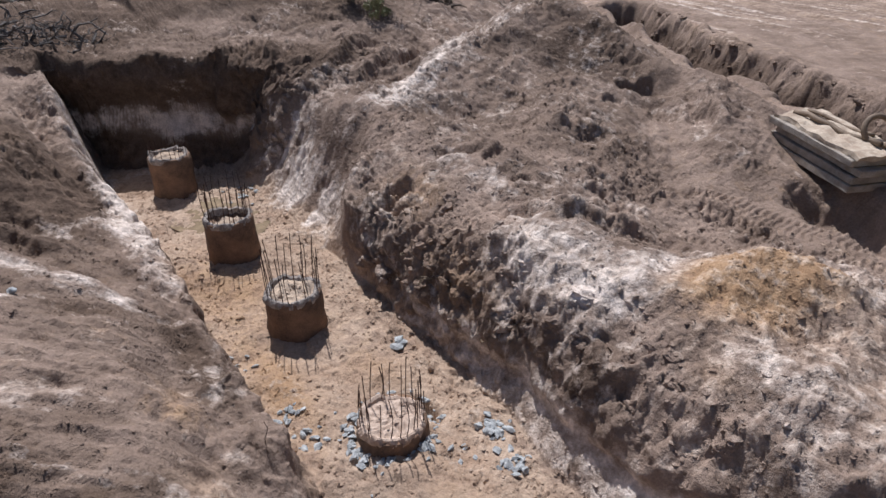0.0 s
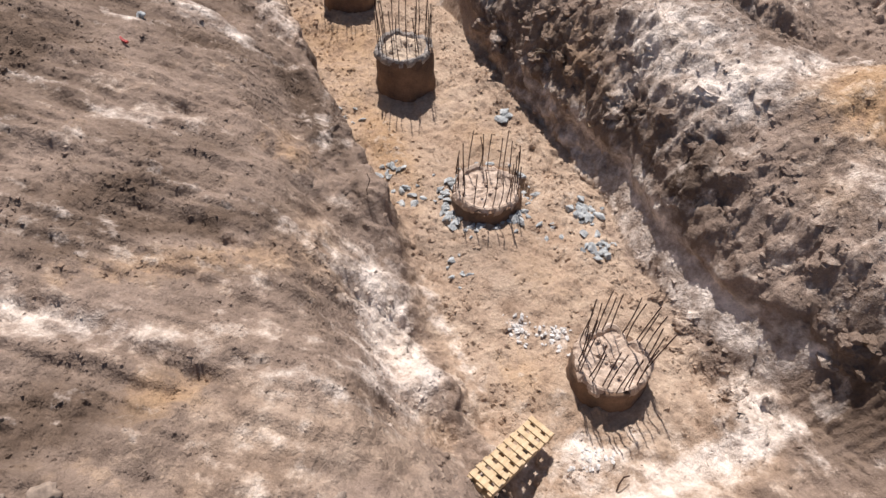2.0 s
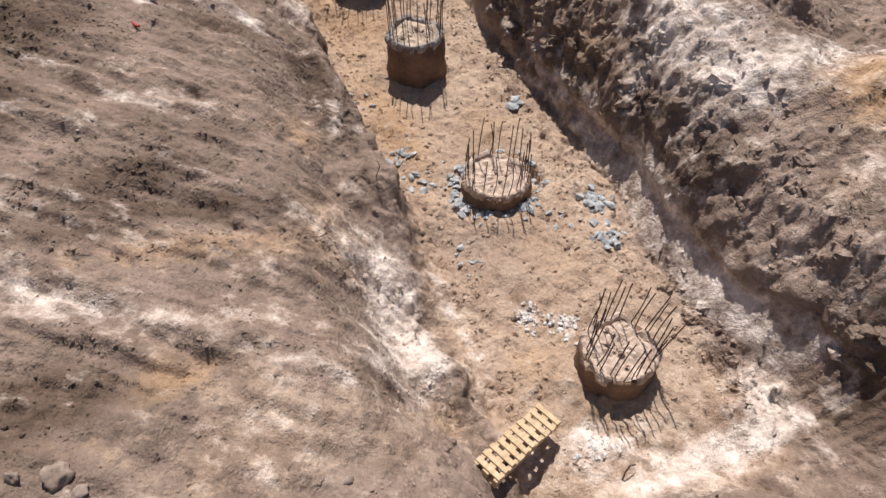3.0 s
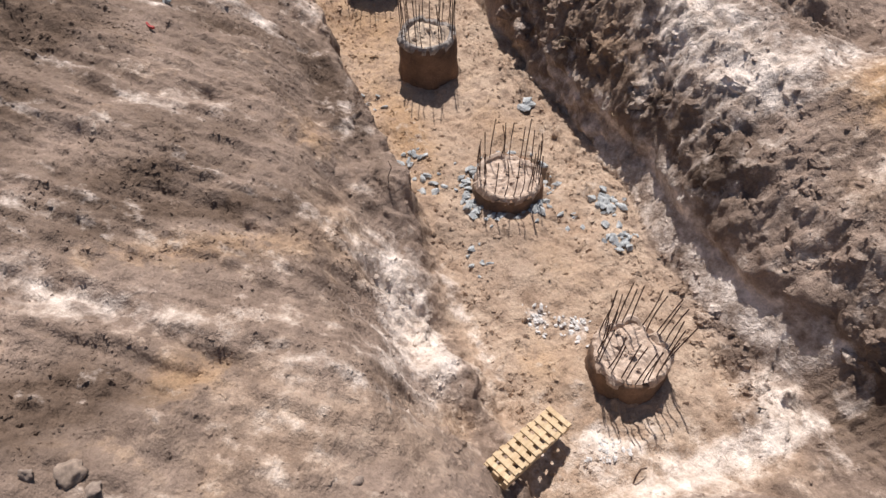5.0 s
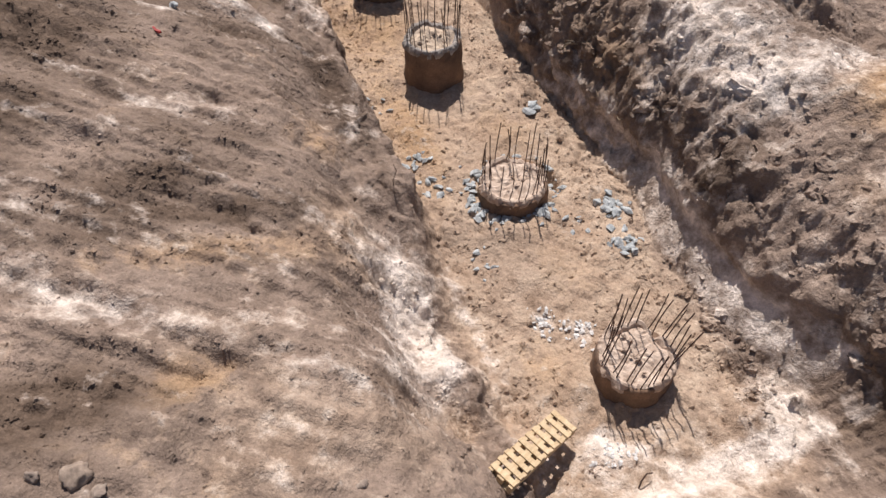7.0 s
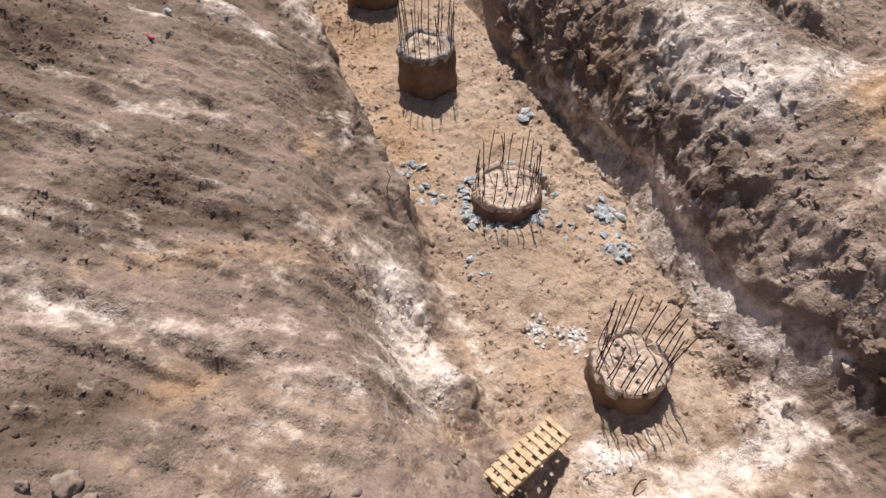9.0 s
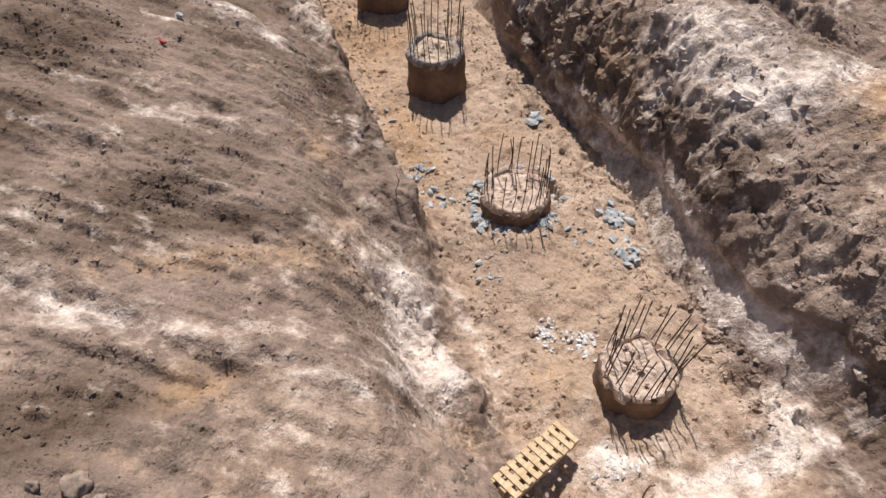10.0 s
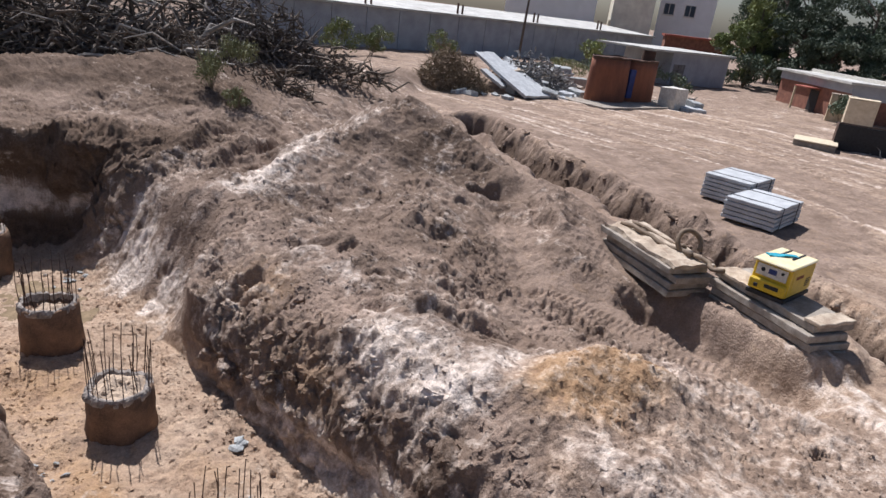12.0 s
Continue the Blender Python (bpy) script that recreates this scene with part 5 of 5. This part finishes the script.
stick_heap("brushwood", "dark roots tangled low on the earth mound", "brushwood", M["bark"], -9.0, 27.6, 9.5, 1.6, 3.6, 1700, 1.3, 0.05, 42)
stick_heap("brushwood", "dark dense undergrowth of dead twigs", "brushwood", M["bark"], -8.0, 34.0, 12.0, 2.5, 5.0, 1500, 1.6, 0.05, 37)
stick_heap("brushwood", "tangle of roots and dead twigs above the trench end", "brushwood", M["deadwood"], -12.0, 18.4, 2.8, 2.0, 1.2, 560, 0.9, 0.03, 38)
stick_heap("dry_brush_heap", "heap of dry brown brushwood in the yard", "brushwood", M["twig"], 9.8, 45.0, 3.0, 1.8, 4.6, 3000, 0.9, 0.030, 32, 0.8, -0.3)
stick_heap("scrap_heap", "tangle of grey scrap and rubble in the yard", "scrap", M["junk"], 36.0, 30.5, 4.5, 1.5, 0.7, 260, 1.2, 0.05, 33, 0.2)
stick_heap("scrap_heap", "rubble and scrap wood beside the tanks", "scrap", M["junk"], 17.0, 49.0, 3.6, 2.4, 3.2, 620, 0.9, 0.07, 34, 0.3)
stick_heap("scrap_heap", "scrap boards lying behind the tanks", "scrap", M["junk"], 28.6, 47.8, 1.6, 1.0, 1.0, 90, 1.0, 0.08, 35, 0.2)


def leaf_cloud(bm, rng, centre, size, count, leaf):
    for i in range(count):
        d = Vector((rng.gauss(0, 1), rng.gauss(0, 1), rng.gauss(0, 1))).normalized() * rng.random() ** 0.45
        p = centre + Vector((d.x * size[0], d.y * size[1], d.z * size[2]))
        q = Euler((rng.uniform(0, 6.28), rng.uniform(0, 6.28), rng.uniform(0, 6.28))).to_matrix()
        s = leaf * rng.uniform(0.6, 1.4)
        vs = [bm.verts.new(p + q @ Vector(c)) for c in ((-s, 0, 0), (0, -0.4 * s, 0.1 * s), (s, 0, 0), (0, 0.4 * s, 0.1 * s))]
        bm.faces.new(vs)


def tree(x, y, h, spread, seed, mat, leaf=0.19, count=18000):
    rng = random.Random(seed)
    t = thing("tree", pose(x, y, YARD, 0, 0, 0), "tall dense green tree at the yard's edge", "tree", "trees behind the yard")
    bm = bmesh.new()
    add_tube(bm, [(0, 0, -0.3), (0.1, 0, h * 0.3), (0.2, 0.1, h * 0.6), (0.1, 0.2, h * 0.9)], [0.35, 0.28, 0.18, 0.05], 8)
    tips = []
    for i in range(18):
        a, z0 = rng.uniform(0, 6.28), h * rng.uniform(0.06, 0.72)
        r = spread * rng.uniform(0.45, 1.0) * (1.1 - 0.5 * z0 / h)
        tip = Vector((r * math.cos(a), r * math.sin(a), z0 + h * rng.uniform(0.05, 0.22)))
        add_tube(bm, [(0.1, 0, z0), (tip * 0.5 + Vector((0, 0, z0 * 0.5)))[:], tip[:]], [0.12, 0.08, 0.02], 5)
        tips.append(tip)
    part("trunk", bm, M["bark"], t)
    bm = bmesh.new()
    for tip in tips + [Vector((0.1, 0.2, h * 0.85)), Vector((0.4, 0, h * 0.55))]:
        for k in range(4):
            c = tip + Vector((rng.gauss(0, spread * 0.2), rng.gauss(0, spread * 0.2), rng.gauss(0, h * 0.06)))
            f = rng.uniform(0.6, 1.2)
            leaf_cloud(bm, rng, c, (spread * 0.22 * f, spread * 0.22 * f, h * 0.065 * f), count // 80, leaf)
    part("crown", bm, mat, t)


for i, (x, y, h, s, k) in enumerate(((55, 76, 11, 4.0, "leaf_light"), (60, 74, 13, 5.0, "leaf"), (66, 70, 14, 5.5, "leaf"), (71, 65, 13, 5.5, "leaf"), (64, 84, 16, 6, "leaf"), (76, 58, 14, 6, "leaf"), (76, 74, 17, 6, "leaf"), (82, 50, 14, 6, "leaf"), (84, 64, 16, 6, "leaf"), (58, 66, 8, 3.5, "leaf"))):
    tree(x, y, h, s, 60 + i, M[k])


def bush(x, y, w, h, seed, mat, label, leaf=0.09, count=900):
    rng = random.Random(seed)
    z = ground_z(x, y)
    t = thing("bush", pose(x, y, z, 0, 0, 0), label, "bush", "weeds and bushes")
    for i in range(9):
        a = rng.uniform(0, 6.28)
        bm = bmesh.new()
        add_tube(bm, [(0, 0, -0.1), (w * 0.2 * math.cos(a), w * 0.2 * math.sin(a), h * 0.5), (w * 0.42 * math.cos(a), w * 0.42 * math.sin(a), h * rng.uniform(0.7, 1))], [0.02, 0.015, 0.005], 4)
        part("stem", bm, M["twig"], t)
    bm = bmesh.new()
    for k in range(9):
        c = Vector((rng.gauss(0, w * 0.24), rng.gauss(0, w * 0.24), h * rng.uniform(0.25, 0.85)))
        leaf_cloud(bm, rng, c, (w * 0.22, w * 0.22, h * 0.2), count // 9, leaf)
    part("foliage", bm, mat, t)


GREEN = "light green weedy bush on the earth bank"
bush(-3.15, 23.6, 1.7, 1.9, 81, M["weed"], GREEN, 0.05, 2600)
bush(-2.2, 22.4, 0.9, 0.8, 88, M["weed"], GREEN, 0.045, 900)
bush(2.5, 62.0, 3.2, 3.2, 82, M["leaf_light"], "green bush by the garage wall", 0.10, 2600)
bush(6.0, 64.0, 3.6, 3.0, 83, M["leaf_light"], "green bush by the garage wall", 0.10, 2600)
bush(14.0, 70.0, 3.0, 3.0, 84, M["leaf_light"], "green bush by the garage wall", 0.10, 2000)
bush(35.0, 80.0, 4.0, 3.5, 85, M["leaf_light"], "green bush by the garage wall", 0.18, 900)
bush(33.0, 54.0, 2.2, 2.2, 86, M["leaf"], "green bush beside the tanks", 0.12, 700)
bush(43.0, 46.0, 2.6, 2.6, 87, M["leaf"], "green bush before the shed", 0.13, 900)


for i, (x, y, w, h) in enumerate(((20, 58, 3.5, 1.6), (24, 60, 4, 2.0), (28, 62, 4, 2.4), (32, 64, 4, 2.2), (36, 66, 4, 2.6), (17, 56, 3, 1.5), (30, 58, 3, 1.6))):
    bush(x, y, w, h, 110 + i, M["weed" if i % 2 else "leaf"], "low weeds on the rubble before the garage wall", 0.10, 1500)
for i, (x, y, w, h) in enumerate(((52, 72, 5, 4.5), (55, 69, 5, 4), (58, 66, 5, 4.5), (61, 62, 5, 4), (64, 58, 6, 5), (68, 53, 6, 5), (49, 75, 4, 3.5), (72, 48, 6, 5))):
    bush(x, y, w, h, 90 + i, M["leaf"], "dense green undergrowth below the trees", 0.22, 1500)


def pole():
    t = thing("utility_pole", pose(24.4, 76.0, YARD, 0, 2, 0), "dark leaning timber utility pole by the garages", "pole")
    part("post", add_tube(bmesh.new(), [(0, 0, -0.4), (0, 0, 4), (0, 0, 8.5)], [0.17, 0.15, 0.11], 8), M["bark"], t)
    part("cross_arm", box(-0.7, -0.06, 7.9, 0.7, 0.06, 8.03), M["bark"], t)


pole()

# ---- small things ----
def rock(x, y, size, seed, label, mat="rock", sink=0.1):
    kv, kf = lump(random.Random(seed), 3)
    ob = mesh_part("rock", (kv * size).tolist(), kf.tolist(), M[mat])
    ob.data.shade_smooth()
    ob.matrix_world = pose(x, y, ground_z(x, y) + size * (0.4 - sink), 0, 0, seed * 40)
    tagged(ob, label, "rock", "loose rocks on the bank")


rock(-2.87, 0.91, 0.125, 3, "pale brown rock lying on the bank", "rock_pale", 0.12)
rock(-3.10, 0.80, 0.075, 4, "small brown rock lying on the bank")
rock(-2.70, 0.84, 0.07, 5, "small brown rock lying on the bank")
rock(-1.12, 1.48, 0.05, 6, "small brown stone on the smooth bank")
rock(-5.68, 7.00, 0.10, 7, "grey stone lying on the bank", "rubble")

px, py = -5.54, 6.36
ob = part("plastic_scrap", worn(box(-0.09, -0.015, -0.01, 0.09, 0.015, 0.02), 0.015, 8, 3), M["red"])
ob.matrix_world = pose(px, py, ground_z(px, py) + 0.02, 0, 0, -28)
tagged(ob, "scrap of red plastic lying on the bank", "plastic scrap")


def puddle():
    n = 56
    bm = bmesh.new()
    c = bm.verts.new((0, 0, 0))
    ring = []
    for i in range(n):
        a = 2 * math.pi * i / n
        r = 1 + 0.35 * noise.noise(Vector((math.cos(a) * 1.2, math.sin(a) * 1.2, 4)))
        ring.append(bm.verts.new((1.25 * r * math.cos(a), 0.95 * r * math.sin(a), 0)))
    for i in range(n):
        bm.faces.new((c, ring[i], ring[(i + 1) % n]))
    ob = part("puddle", bm, M["puddle"])
    x, y = at_uv(13.9, 3.35)
    ob.matrix_world = pose(x, y, -0.05, 0, 0, 125)
    tagged(ob, "shallow yellowish puddle of muddy water on the trench floor", "puddle", kind="structure")


puddle()


def bent_bar(x, y, pts, r, label, mat="rebar"):
    z = ground_z(x, y)
    ob = part("bent_bar", add_tube(bmesh.new(), [(px, py, pz) for px, py, pz in pts], r, 6), M[mat])
    ob.matrix_world = pose(x, y, z - 0.02)
    tagged(ob, label, "steel bar", "loose bars")


bent_bar(1.27, 2.72, [(0, 0, 0), (0.01, 0.06, 0.10), (0.05, 0.13, 0.15), (0.11, 0.16, 0.13)], 0.009, "short bent rusty bar standing in pale sand")
bent_bar(-2.15, 5.46, [(0, 0, 0), (0.0, 0.0, 0.12), (0.04, 0.05, 0.24), (-0.01, 0.10, 0.30)], 0.006, "thin bent rod standing on the bank")
rng = random.Random(77)
for u0, v0 in ((6.3, 5.0), (6.9, 4.95), (7.6, 5.0), (8.6, 5.05)):
    x, y = at_uv(u0, v0)
    p = Vector((x, y, ground_z(x, y) + 0.02))
    pts = [p]
    for k in range(9):
        p = p + Vector((rng.gauss(-0.02, 0.06), rng.gauss(-0.03, 0.06), rng.gauss(0.0, 0.05)))
        pts.append(p)
    ob = part("root", add_tube(bmesh.new(), pts, [0.012 - 0.001 * k for k in range(10)], 5), M["twig"])
    tagged(ob, "thin curling root hanging from the trench wall", "root", "roots on the trench wall")


# ---- broken concrete round the tipped plates ----
def yard_block(x, y, w, d, h, tilt, turn, mat, seed, label):
    ob = part("concrete_block", worn(box(-w / 2, -d / 2, -0.05, w / 2, d / 2, h, bevel=0.03), 0.07, 1.6 + 0.13 * (seed % 7), 3), mat)
    ob.matrix_world = pose(x, y, ground_z(x, y) - 0.05, tilt, 0.6 * tilt, turn)
    tagged(ob, label, "concrete block", "broken blocks in the yard")


yard_block(27.5, 45.9, 1.5, 1.5, 1.6, 0, 25, M["white"], 3, "dusty white block standing beside the tanks")
yard_block(29.0, 45.6, 2.0, 1.4, 0.35, 5, -10, M["white_slab"], 4, "pale broken slab lying beside the tanks")
yard_block(29.6, 46.4, 1.5, 1.0, 0.7, 8, 30, M["rubble"], 5, "pale broken slab lying beside the tanks")
rng = random.Random(123)
for i in range(95):
    x, y = rng.uniform(14.6, 21.3), rng.uniform(45.0, 53.5)
    k = rng.choice((0.35, 0.5, 0.7, 1.0))
    yard_block(x, y, k * rng.uniform(1.0, 2.2), k * rng.uniform(0.6, 1.2), k * rng.uniform(0.3, 0.8), rng.uniform(-25, 25), rng.uniform(0, 180), M[rng.choice(("white_slab", "rubble", "rubble", "slab", "slab_top"))], i, "broken concrete piece lying among the rubble")
for i in range(10):
    x, y = rng.uniform(9.0, 13.5), rng.uniform(42.6, 44.5)
    k = rng.uniform(0.3, 0.7)
    yard_block(x, y, k * 1.6, k, k * 0.5, rng.uniform(-20, 20), rng.uniform(0, 180), M["rubble"], 60 + i, "broken concrete piece below the dry brush")
